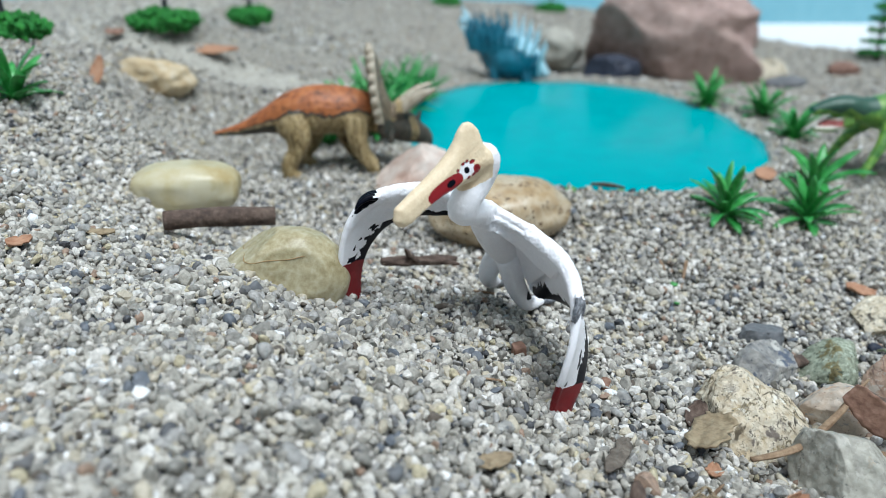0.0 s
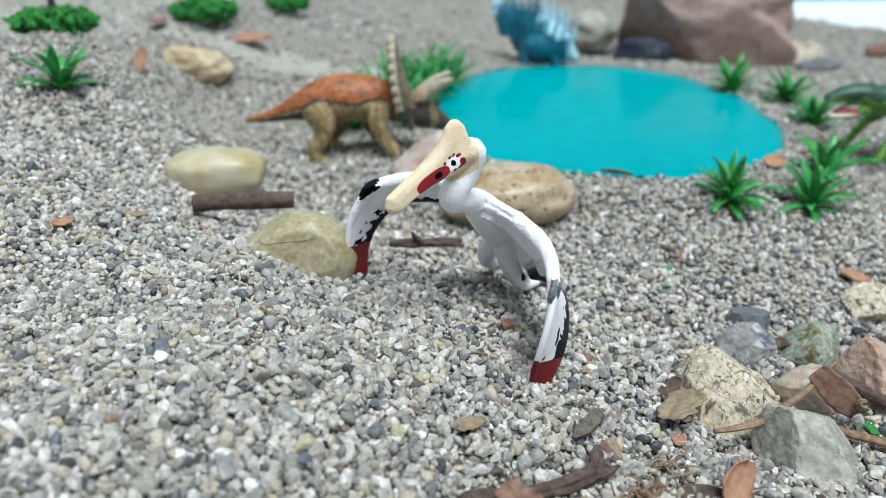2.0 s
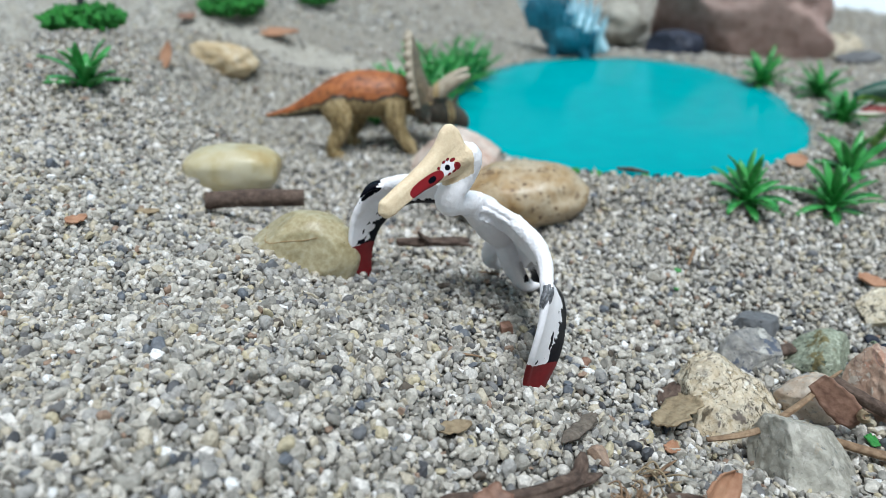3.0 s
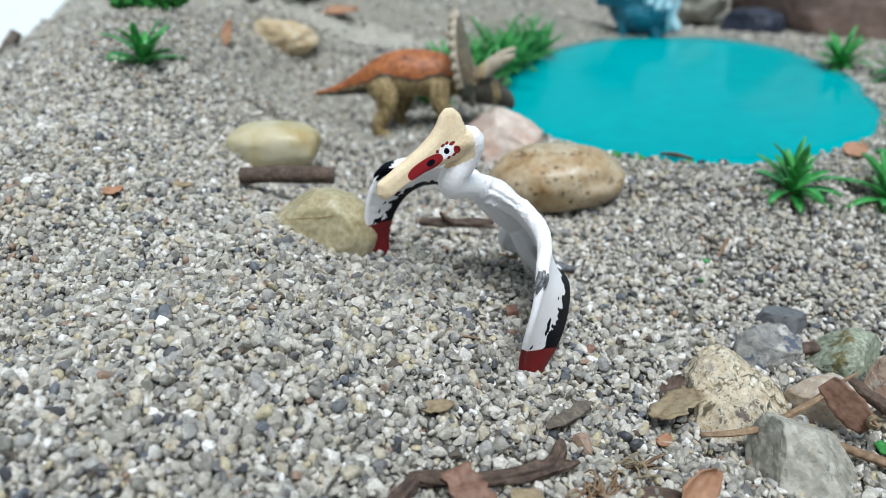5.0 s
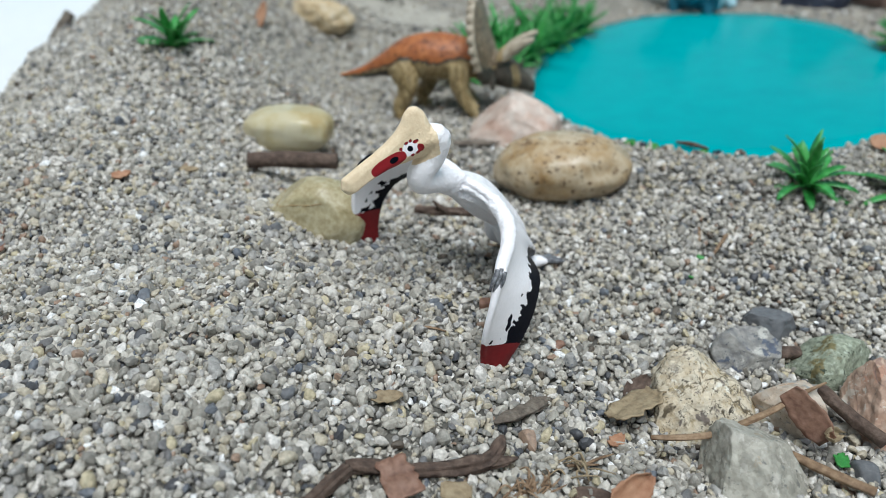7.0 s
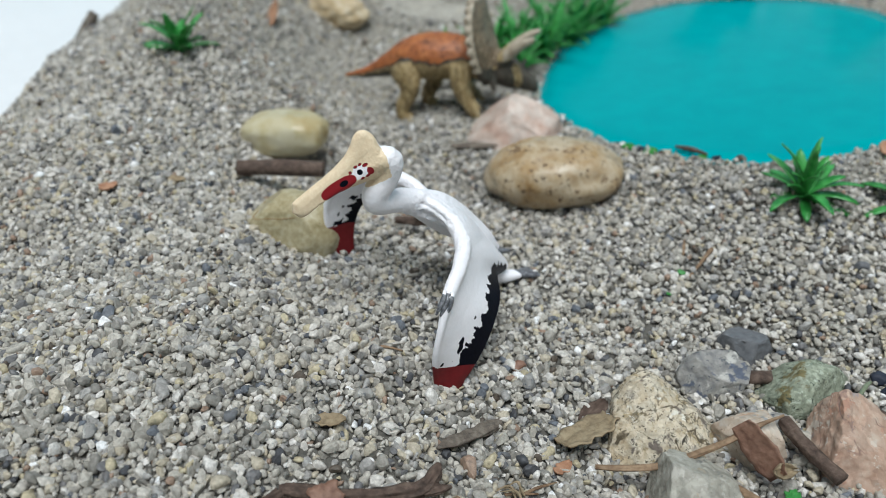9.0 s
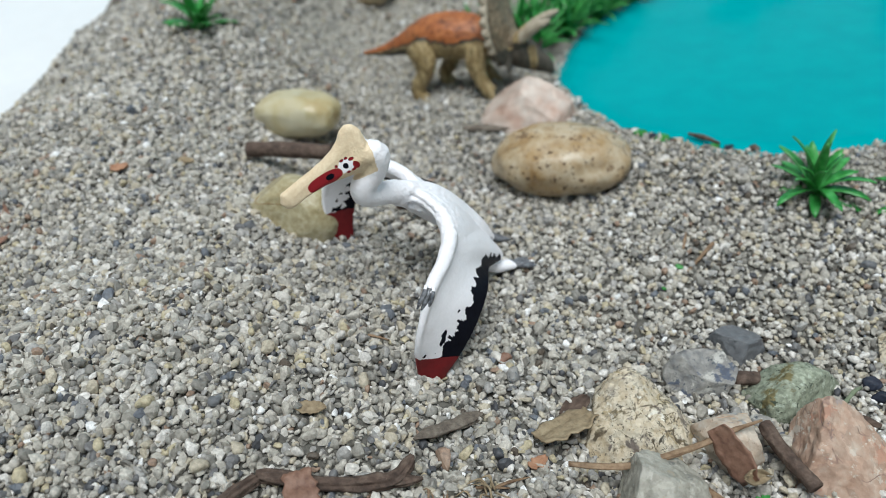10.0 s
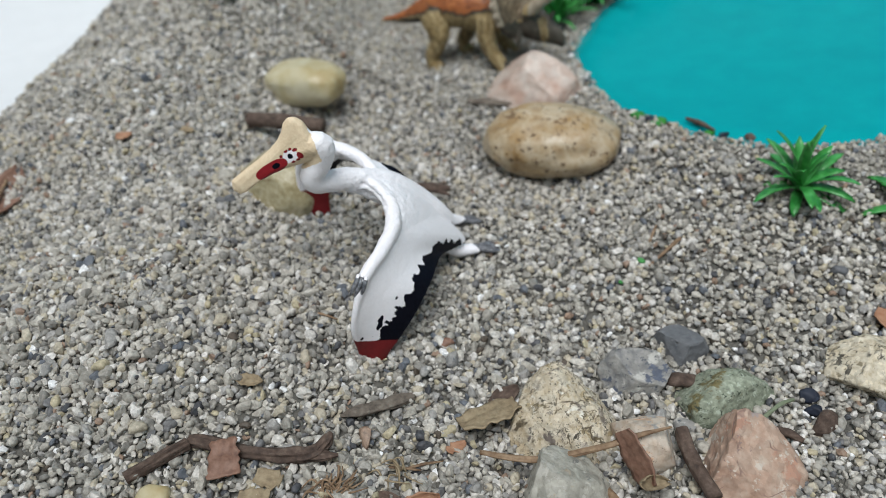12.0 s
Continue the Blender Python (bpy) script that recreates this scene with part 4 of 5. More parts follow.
def spiny_dinosaur():
    bm = bmesh.new()
    tube(bm, [(-4.0, 0.5, 5.4, 0.6, 0.45), (-3.2, 0.4, 4.9, 0.4, 0.35), (-2.2, 0.2, 3.9, 0.75, 0.6), (-0.8, 0, 2.7, 1.9, 1.6), (0.9, 0, 2.2, 2.3, 1.95), (2.2, 0.2, 1.8, 1.6, 1.4), (3.1, 0.2, 1.3, 0.75, 0.6), (3.6, 0.2, 0.8, 0.5, 0.4)], count=26, seg=18)
    for x in (-0.7, 2.0):
        for s in (-1, 1):
            tube(bm, [(x, s * 1.2, 2.2, 0.6, 0.6), (x, s * 1.5, 1.0, 0.45, 0.45), (x + 0.2, s * 1.5, 0.12, 0.5, 0.5)], up=(1, 0, 0), count=9)
    dice = random.Random(5)
    for s in (-1.7, -1.1, -0.4, 0.4, 1.2):
        for i in range(11):
            x = -2.6 + i * 0.54
            z = np.interp(x, (-3, -0.8, 0.9, 2.2, 3.1), (4.3, 4.1, 3.9, 3.0, 1.8)) - 0.5 * abs(s)
            k = (2.3 if abs(s) < 1 else 2.0) * dice.uniform(0.75, 1.15)
            tip = (-0.55 + 0.095 * i) * k
            tube(bm, [(x, s, z - 0.4, 0.3, 0.3), (x + 0.45 * tip, s * 1.25, z + 0.5 * k, 0.19, 0.19), (x + tip, s * 1.4, z + k, 0.04, 0.04)], count=7, seg=8)
    bm = fused(bm, 0.085, 1)

    def choose(p, nrm):
        if p.x < -3.2 or p.x > 3.0 or (p.z > 4.2 and p.x > 0.2) or (p.z > 3.2 and p.x > 1.1) or (p.x > 1.9 and p.z > 2.8):
            return 1
        return 0

    ob = painted("spiny_dinosaur_figure", bm, [blue_m, paleblue_m], choose, "blue toy armoured dinosaur with long pale spikes", "toy figure")
    ob.matrix_world = pose(5.6 * CM, 69.0 * CM, 0.3 * CM, 0, 0, -12) @ Matrix.Scale(1.04, 4)


spiny_dinosaur()

greenhide_m = shade("green_hide", [(0.025, 0.12, 0.03), (0.12, 0.28, 0.05), (0.28, 0.42, 0.07)], fine=260, coarse=60, rough=0.45, bump=0.7, depth=0.0008)
greendark_m = shade("dark_green_hide", [(0.012, 0.05, 0.03), (0.03, 0.10, 0.07)], fine=260, coarse=80, rough=0.45, bump=0.7)
mouth_m = shade("pink_mouth", [(0.30, 0.05, 0.05), (0.5, 0.16, 0.15)], fine=300, rough=0.35)
tooth_m = shade("tooth_paint", [(0.55, 0.5, 0.42), (0.7, 0.66, 0.58)], fine=400, rough=0.4)


def green_dinosaur():
    bm = bmesh.new()
    tube(bm, [(0, 0, 3.45, 0.3, 0.22), (0.8, 0, 3.65, 0.5, 0.4), (1.9, 0, 3.75, 0.72, 0.55), (2.9, 0, 3.45, 0.8, 0.7), (4.2, 0, 3.3, 1.1, 1.0), (6.2, 0, 3.2, 1.6, 1.4), (8.2, 0, 2.9, 1.3, 1.1), (10.5, 0.3, 2.5, 0.6, 0.5), (13, 0.8, 2.2, 0.08, 0.08)], count=34, seg=20)
    tube(bm, [(0.25, 0, 2.5, 0.26, 0.14), (1.1, 0, 2.5, 0.45, 0.24), (2.3, 0, 2.9, 0.6, 0.42)], count=12)
    tube(bm, [(0.6, 0, 2.7, 0.2, 0.1), (1.4, 0, 2.9, 0.4, 0.3), (2.2, 0, 3.1, 0.5, 0.4)], count=10)
    for s in (-1, 1):
        tube(bm, [(4.2, s * 0.9, 2.7, 0.5, 0.5), (3.6, s * 1.4, 1.9, 0.34, 0.34), (3.0, s * 1.6, 1.0, 0.26, 0.26), (2.5, s * 1.7, 0.15, 0.34, 0.2)], up=(1, 0, 0), count=14)
        tube(bm, [(7.4, s * 1.1, 2.6, 0.8, 0.8), (7.0, s * 1.5, 1.4, 0.5, 0.5), (7.6, s * 1.5, 0.6, 0.32, 0.32), (7.0, s * 1.5, 0.1, 0.5, 0.2)], up=(1, 0, 0), count=14)
        for k in range(6):
            tube(bm, [(0.2 + 0.26 * k, s * (0.26 + 0.03 * k), 3.3, 0.06, 0.06), (0.2 + 0.26 * k, s * (0.26 + 0.03 * k), 3.02, 0.015, 0.015)], count=4, seg=6)
    bm = fused(bm, 0.07, 2)

    def choose(p, nrm):
        if p.x < 1.7 and 2.66 < p.z < 3.12 and abs(p.y) < 0.55:
            return 3 if p.z > 3.0 else 2
        if p.x < 1.9 and p.z < 2.66 and p.z > 2.2:
            return 3 if p.z > 2.5 else 0
        if p.z > 3.5 + 0.3 * noise.noise(p * 1.4) and p.x < 3.5:
            return 1
        return 0

    ob = painted("green_dinosaur_figure", bm, [greenhide_m, greendark_m, mouth_m, tooth_m], choose, "green toy dinosaur with open pink mouth, standing among plants", "toy figure")
    ob.matrix_world = pose(20.2 * CM, 41.0 * CM, 0.15 * CM, 0, 0, 6) @ Matrix.Scale(1.0, 4)


green_dinosaur()


# ---------------------------------------------------------------- plants
def blade(length, width, rise, droop, thick=0.05, fold=0.25, count=9):
    """A pointed leaf that grows along +x from the origin, bending over as it goes."""
    bm = bmesh.new()
    rows = []
    p, a = Vector((0, 0, 0)), rise
    for i in range(count):
        u = i / (count - 1)
        w = width * (0.45 + 1.3 * u) * (1 - u) ** 0.65 * 1.15 if u < 1 else 0.02
        w = max(w, 0.02)
        nrm = Vector((-math.sin(a), 0, math.cos(a)))
        rows.append([p + Vector((0, y * w, 0)) + nrm * (abs(y) * fold * w + off) for off in (thick, 0) for y in (-1, 0, 1)])
        step = length / (count - 1)
        p = p + Vector((math.cos(a) * step, 0, math.sin(a) * step))
        a -= droop / (count - 1)
    vs = [[bm.verts.new(c) for c in r] for r in rows]
    order = [0, 1, 2, 5, 4, 3]
    for r, q in zip(vs, vs[1:]):
        for k in range(6):
            i, j = order[k], order[(k + 1) % 6]
            bm.faces.new((r[i], r[j], q[j], q[i]))
    bm.faces.new([vs[0][k] for k in reversed(order)])
    bm.faces.new([vs[-1][k] for k in order])
    return bm


def plant(x, y, size, leaves, seed, label, rise=(0.25, 1.35), width=0.34, z=None, group="plastic plants"):
    dice = random.Random(seed)
    top = base_at("plant", x, y, (ground_z(x, y) if z is None else z) - 0.05, dice.uniform(0, 360))
    tagged(top, label, "plant", group)
    for i in range(leaves):
        u = i / leaves
        bm = blade(size * dice.uniform(0.75, 1.1) * (0.85 + 0.35 * u), width * dice.uniform(0.8, 1.15), rise[0] + (rise[1] - rise[0]) * u ** 0.8, dice.uniform(0.5, 1.25) * (1.1 - 0.5 * u))
        ob = part("leaf", bm, leaf_m, top)
        ob.matrix_basis = pose(0, 0, 0.1 * CM * u, dice.uniform(-12, 12), 0, i * 137.5 + dice.uniform(-18, 18))
    return top


plant(-18.4, 32.3, 2.35, 16, 1, "green plastic plant with arching pointed leaves on the slope", rise=(0.35, 1.5))
plant(12.95, 32.5, 2.2, 28, 2, "green plastic plant with a rosette of pointed leaves", rise=(-0.05, 1.6), width=0.27)
plant(17.2, 33.4, 2.35, 24, 3, "green plastic plant with broad arching leaves", rise=(-0.05, 1.5), width=0.29)
plant(19.2, 37.2, 2.8, 14, 4, "green plastic plant in front of the green dinosaur")
plant(19.6, 55.9, 2.3, 26, 5, "small green plastic plant by the pond", width=0.26)
plant(22.4, 52.2, 2.3, 26, 6, "small green plastic plant by the pond", width=0.26)
plant(21.9, 46.2, 2.3, 26, 7, "small green plastic plant by the pond", width=0.28)
for i, (x, y, s) in enumerate([(-6.8, 43.6, 2.6), (-5.2, 44.6, 3.0), (-3.9, 44.2, 2.7), (-4.4, 46.8, 3.2), (-3.3, 48.6, 3.0), (-3.6, 51.2, 3.3), (-2.7, 53.4, 2.9), (-2.4, 55.8, 3.0), (-1.6, 58.0, 2.7)]):
    plant(x, y, s * 1.15, 36, 20 + i, "tuft of upright green plastic grass by the pond", rise=(0.7, 1.5), width=0.19, group="grass tufts by the pond")


def clumps(bm, centre, radii, count, size, dice):
    """Many small leafy clumps spread through a flattened mass."""
    for _ in range(count):
        d = Vector((dice.gauss(0, 1), dice.gauss(0, 1), dice.gauss(0, 1))).normalized() * dice.uniform(0.35, 1.0) ** 0.5
        c = Vector(centre) + Vector((d.x * radii[0], d.y * radii[1], d.z * radii[2]))
        s = size * dice.uniform(0.6, 1.3)
        turn = Euler((dice.uniform(0, 6), dice.uniform(0, 6), dice.uniform(0, 6))).to_matrix().to_4x4()
        bmesh.ops.create_icosphere(bm, subdivisions=1, radius=1, matrix=Matrix.Translation(c) @ turn @ Matrix.Diagonal((s, s * 0.7, s * 0.35, 1)))


def model_tree(x, y, seed, base_r, height, label, fir=False, lift=0.0):
    dice = random.Random(seed)
    top = base_at("model_tree", x, y, ground_z(x, y) - 0.1 + lift, dice.uniform(0, 360))
    tagged(top, label, "model tree", "model trees")
    bm = bmesh.new()
    tube(bm, [(0, 0, 0, 0.42, 0.42), (0.05, 0.05, 0.8, 0.26, 0.26), (0.1, 0.0, height * 0.5, 0.22, 0.22), (0, 0.1, height, 0.06, 0.06)], up=(1, 0, 0), count=12, seg=10, wobble=0.2)
    for k in range(6):
        a, h = k * 1.2 + seed, height * (0.42 + 0.08 * k)
        tube(bm, [(0.1, 0, h, 0.1, 0.1), (math.cos(a) * 1.0, math.sin(a) * 1.0, h + 0.5, 0.06, 0.06), (math.cos(a) * 1.7, math.sin(a) * 1.7, h + 0.8, 0.03, 0.03)], count=6, seg=6)
    part("trunk", bm, trunk_m, top)
    bm = bmesh.new()
    if base_r:
        clumps(bm, (0, 0, 0.4), (base_r, base_r * 0.85, 0.75), 420, 0.3, dice)
        part("base", bm, moss_m, top, "bushy green foam base")
        bm = bmesh.new()
    if fir:
        for t in range(7):
            h = 0.9 + t * height / 7.5
            r = 2.3 * (1 - t / 8)
            for k in range(9):
                a = k * 0.7 + t
                clumps(bm, (math.cos(a) * r * 0.65, math.sin(a) * r * 0.65, h), (r * 0.35, r * 0.35, 0.22), 12, 0.26, dice)
    else:
        for k in range(7):
            a = k * 0.9 + seed
            clumps(bm, (math.cos(a) * 1.5, math.sin(a) * 1.5, height * (0.72 + 0.05 * k)), (1.1, 1.1, 0.6), 60, 0.32, dice)
    part("crown", bm, moss_m, top)
    return top


model_tree(-22.4, 39.6, 1, 2.3, 9, "green model tree with dark trunk on a mossy base", lift=0.35)
model_tree(-18.8, 52.8, 2, 2.6, 9, "green model tree with dark trunk on a mossy base")
model_tree(-16.2, 66.0, 3, 2.2, 8, "small green model tree beyond the slope", lift=0.9)
model_tree(0.5, 103, 4, 2.2, 8, "green model tree at the back of the sand")
model_tree(14.5, 106, 5, 2.4, 8, "green model tree at the back of the sand")
model_tree(22.5, 92, 6, 1.8, 7, "green model tree behind the boulder")
model_tree(47.5, 84, 7, 0, 9, "dark green model fir at the back of the sand", fir=True)


# ---------------------------------------------------------------- sticks, leaves and crumbs
def stick(name, keys, material, label, category="stick", count=32, seg=24, wobble=0.2, groove=0.16):
    bm = bmesh.new()
    tube(bm, keys, count=count, seg=seg, wobble=wobble, groove=groove)
    return tagged(part(name, bm, material), label, category)


def on(x, y, dz=0.0):
    return (x, y, ground_z(x, y) + dz)


stick("cut_stick", [(-10.0, 25.3, 2.86, 0.36, 0.36), (-8.7, 25.65, 2.85, 0.37, 0.36), (-7.4, 26.0, 2.78, 0.36, 0.35), (-6.25, 26.35, 2.7, 0.35, 0.34)], bark_m, "short cut brown stick in front of a pebble", wobble=0.1, groove=0.08)
twig = base_at("twig", 0, 0, 0)
tagged(twig, "thin dark broken twig behind the pterosaur", "twig")
bm = bmesh.new()
tube(bm, [(-2.25, 25.05, 1.38, 0.12, 0.11), (-1.4, 25.3, 1.3, 0.19, 0.17), (-0.5, 25.85, 1.1, 0.2, 0.18), (0.15, 26.25, 0.98, 0.18, 0.15), (0.5, 26.5, 0.92, 0.09, 0.08)], count=40, seg=24, wobble=0.35, groove=0.4)
part("stem", bm, bark_m, twig)
for keys in ([(-1.0, 25.4, 1.3, 0.13, 0.12), (-1.25, 25.15, 1.65, 0.12, 0.1), (-1.35, 25.0, 1.88, 0.05, 0.05)], [(-0.1, 26.0, 1.0, 0.13, 0.12), (0.3, 26.15, 0.88, 0.1, 0.09), (0.65, 26.2, 0.8, 0.04, 0.04)]):
    bm = bmesh.new()
    tube(bm, keys, count=14, wobble=0.3, groove=0.3)
    part("stub", bm, bark_m, twig)
stick("wood_chip", [(*on(-3.7, 34.2, 0.1), 0.2, 0.1), (*on(-2.4, 34.5, 0.14), 0.36, 0.13), (*on(-1.0, 35.0, 0.12), 0.2, 0.08)], wood_m, "flat grey wood chip beside the quartz stone", "wood chip", groove=0.25)
stick("twig", [(7.3, 35.5, 1.12, 0.07, 0.07), (8.1, 35.15, 1.16, 0.12, 0.11), (8.8, 34.8, 1.14, 0.05, 0.05)], bark_m, "short dark twig at the pond's edge", "twig")
stick("twig", [(0.8, 9.7, 0.98, 0.18, 0.16), (1.0, 10.45, 0.93, 0.19, 0.17), (1.15, 11.1, 0.88, 0.18, 0.17), (1.25, 11.55, 0.82, 0.17, 0.16)], bark_m, "broken brown twig lying on the gravel", "twig", count=48, seg=32, groove=0.45)
crooked = base_at("twig", 0, 0, 0)
tagged(crooked, "crooked brown twig with knobbly end under a brown leaf", "twig")
for name, keys in (("stem", [(1.15, 11.62, 0.78, 0.15, 0.14), (1.5, 11.85, 0.68, 0.2, 0.19), (2.0, 12.1, 0.5, 0.18, 0.17), (2.6, 12.39, 0.3, 0.18, 0.18), (3.2, 12.7, 0.22, 0.2, 0.18), (3.75, 13.0, 0.18, 0.22, 0.19), (4.3, 13.42, 0.16, 0.2, 0.18), (4.5, 13.9, 0.18, 0.15, 0.15)]),
                   ("stub", [(4.15, 13.3, 0.14, 0.14, 0.13), (4.7, 13.6, 0.1, 0.13, 0.11), (5.02, 13.85, 0.06, 0.04, 0.04)]),
                   ("stub", [(4.4, 13.6, 0.18, 0.13, 0.13), (4.5, 14.0, 0.3, 0.16, 0.14), (4.52, 14.22, 0.4, 0.06, 0.06)])):
    bm = bmesh.new()
    tube(bm, keys, count=48, seg=32, wobble=0.3, groove=0.45)
    part(name, bm, bark_m, crooked)
stick("wood_chip", [(4.05, 15.05, 0.0, 0.05, 0.05), (4.2, 15.4, -0.08, 0.18, 0.11), (4.6, 16.2, -0.36, 0.23, 0.13), (4.95, 17.0, -0.6, 0.19, 0.1), (5.1, 17.35, -0.68, 0.1, 0.06)], wood_m, "weathered grey-brown wood chip", "wood chip", wobble=0.35, groove=0.45)
stick("curved_straw", [(8.24, 16.46, -0.72, 0.07, 0.06), (9.06, 16.75, -0.76, 0.1, 0.08), (9.85, 17.14, -0.8, 0.11, 0.09), (10.63, 17.68, -0.7, 0.1, 0.08), (11.42, 18.28, -0.52, 0.09, 0.07), (12.17, 18.96, -0.3, 0.08, 0.07), (12.9, 19.6, -0.18, 0.03, 0.03)], straw_m, "curved dry tan stem round the granite stone", "dry stem", count=40, groove=0.3)
stick("stick", [(12.95, 20.3, -1.0, 0.2, 0.2), (13.6, 19.5, -1.1, 0.23, 0.2), (14.55, 18.7, -1.3, 0.22, 0.2)], bark_m, "dark brown stick between two pink stones")
stick("curved_straw", [(*on(11.7, 17.5, 0.5), 0.1, 0.1), (*on(12.6, 17.0, 0.45), 0.14, 0.12), (*on(14.0, 16.4, 0.4), 0.14, 0.12)], straw_m, "short dry tan stem", "dry stem")
stick("twig", [(15.2, 22.05, -1.55, 0.1, 0.1), (15.6, 22.1, -1.5, 0.13, 0.12), (16.05, 22.1, -1.6, 0.08, 0.08)], bark_m, "short dark twig beside the pink stone", "twig")
stick("grass_stalk", [(14.9, 21.6, -0.75, 0.06, 0.05), (15.2, 22.6, -0.9, 0.07, 0.05), (15.4, 23.3, -1.3, 0.05, 0.05)], shade("grey_green_stalk", [(0.12, 0.15, 0.09), (0.24, 0.27, 0.18)], fine=400), "dull green grass stalk leaning on a stone", "grass stalk")
stick("stick", [(*on(-34.6, 37.2, 0.2), 0.28, 0.26), (*on(-33.4, 38.6, 0.5), 0.3, 0.28), (*on(-32.6, 39.8, 0.75), 0.42, 0.36)], wood_m, "grey stick lying on the edge of the sand")
stick("twig", [(*on(9.3, 26.6, 0.1), 0.05, 0.05), (*on(9.9, 28.1, 0.2), 0.08, 0.08)], straw_m, "thin brown twig standing in the gravel", "twig")
for x, y, dx, dy in ((0.9, 17.6, 0.75, 0.25), (-3.4, 21.1, 0.25, -0.5), (8.9, 27.6, -0.1, 0.9), (-8.0, 24.2, 0.7, 0.1), (6.2, 14.6, 0.8, 0.5), (6.6, 14.9, 0.7, 0.9), (1.0, 24.4, 1.2, 0.2)):
    stick("straw", [(*on(x, y, 0.14), 0.05, 0.03), (*on(x + dx / 2, y + dy / 2, 0.2), 0.06, 0.035), (*on(x + dx, y + dy, 0.16), 0.03, 0.02)], straw_m, "tiny pale straw on the gravel", "straw", count=8, seg=6)


def dry_leaf(name, centre, length, width, material, label, seed, tilt=(0, 0, 0), curl=0.35, torn=0.2, vein=True, square=0.0):
    """A dry, curled and torn leaf blade with a raised midrib."""
    dice = random.Random(seed)
    bm = bmesh.new()
    nu, nv = 14, 8
    side = []
    for off in (0.03, -0.03):
        rows = []
        for i in range(nu + 1):
            u = i / nu
            w = width * ((1 - square) * math.sin(math.pi * min(1, 0.12 + 0.86 * u)) ** 0.7 + square * (0.75 + 0.35 * u)) * (1 + torn * noise.noise(Vector((u * 6, seed, 0))))
            row = []
            for j in range(nv + 1):
                v = 2 * j / nv - 1
                y = v * w / 2 * (1 + torn * 0.5 * noise.noise(Vector((u * 9, v * 3, seed))))
                z = curl * (v * v * width * 0.45) + curl * 0.6 * length * (u - 0.5) ** 2 + 0.08 * width * noise.noise(Vector((u * 4, v * 3, seed + 5))) + (0.04 if vein and j == nv // 2 else 0)
                row.append(bm.verts.new((length * (u - 0.5), y, z + off)))
            rows.append(row)
        side.append(rows)
    a, b = side
    for i in range(nu):
        for j in range(nv):
            bm.faces.new((a[i][j], a[i + 1][j], a[i + 1][j + 1], a[i][j + 1]))
            bm.faces.new((b[i][j + 1], b[i + 1][j + 1], b[i + 1][j], b[i][j]))
        bm.faces.new((a[i][0], b[i][0], b[i + 1][0], a[i + 1][0]))
        bm.faces.new((a[i + 1][nv], b[i + 1][nv], b[i][nv], a[i][nv]))
    for j in range(nv):
        bm.faces.new((a[0][j + 1], b[0][j + 1], b[0][j], a[0][j]))
        bm.faces.new((a[nu][j], b[nu][j], b[nu][j + 1], a[nu][j + 1]))
    ob = part(name, bm, material)
    ob.matrix_world = pose(*[c * CM for c in centre], *tilt)
    return tagged(ob, label, "dry leaf")


dry_leaf("dry_leaf", (2.5, 11.8, 0.62), 1.2, 0.95, leafbrown_m, "torn reddish-brown leaf lying over a twig", 1, (0, 14, -45), 0.1, 0.3, square=0.9)
dry_leaf("dry_leaf", (7.65, 17.9, -0.85), 2.0, 1.25, leaftan_m, "curled tan leaf beside the granite stone", 2, (-16, 2, 58), 0.12, 0.5, square=0.5)
dry_leaf("dry_leaf", (12.4, 18.35, -0.5), 1.7, 0.95, leafbrown_m, "brown leaf blade standing upright between stones", 3, (68, 38, -30), 0.12, 0.2, square=0.45)
dry_leaf("dry_leaf", (7.95, 13.75, -0.3), 1.5, 0.9, orange_m, "curled orange-brown leaf standing in the gravel", 21, (48, -20, 55), 0.5, 0.3)
dry_leaf("dry_leaf", (7.1, 13.55, -0.6), 1.2, 0.7, bark_m, "dark brown leaf scrap in the gravel", 22, (10, 0, 10), 0.3, 0.4)
dry_leaf("dry_leaf", (12.9, 18.0, -0.8), 1.1, 0.45, leaftan_m, "pale curled leaf scrap", 5, (60, 30, 60), 0.9)
dry_leaf("dry_leaf", on(7.6, 18.95, 0.2), 1.1, 0.7, bark_m, "small dark brown bark flake", 6, (10, -15, 60), 0.3)
dry_leaf("dry_leaf", on(3.9, 12.1, 0.25), 0.8, 0.6, leaftan_m, "small yellow-tan leaf scrap", 7, (10, 10, 20), 0.3, 0.6, square=0.6)
dry_leaf("dry_leaf", (-14.5, 15.5, 3.1), 3.2, 1.35, leafbrown_m, "curled brown leaf with a pale rim", 8, (18, -8, 127), 0.5)
stick("leaf_stalk", [(-13.6, 14.2, 2.95, 0.05, 0.05), (-14.3, 15.0, 3.3, 0.08, 0.06), (-15.0, 15.9, 3.5, 0.07, 0.05), (-15.7, 16.3, 3.45, 0.03, 0.03)], straw_m, "pale dry stalk curving over a brown leaf", "leaf stalk")
dry_leaf("dry_leaf", on(17.3, 28.2, 0.25), 1.3, 0.8, orange_m, "curled orange-brown leaf scrap", 9, (10, 15, 0), 0.4)
dry_leaf("dry_leaf", on(16.3, 36.6, 0.3), 1.2, 0.9, orange_m, "orange-brown chip at the pond's edge", 11, (30, 0, 20), 0.2)
dry_leaf("dry_leaf", on(-18.7, 41.3, 0.7), 1.9, 0.8, orange_m, "orange-brown leaf on the slope", 12, (0, -55, 80), 0.3)
dry_leaf("dry_leaf", on(-15.4, 51.6, 0.3), 3.6, 1.0, orange_m, "long orange-brown leaf behind the yellow stone", 13, (25, 0, -8), 0.2)
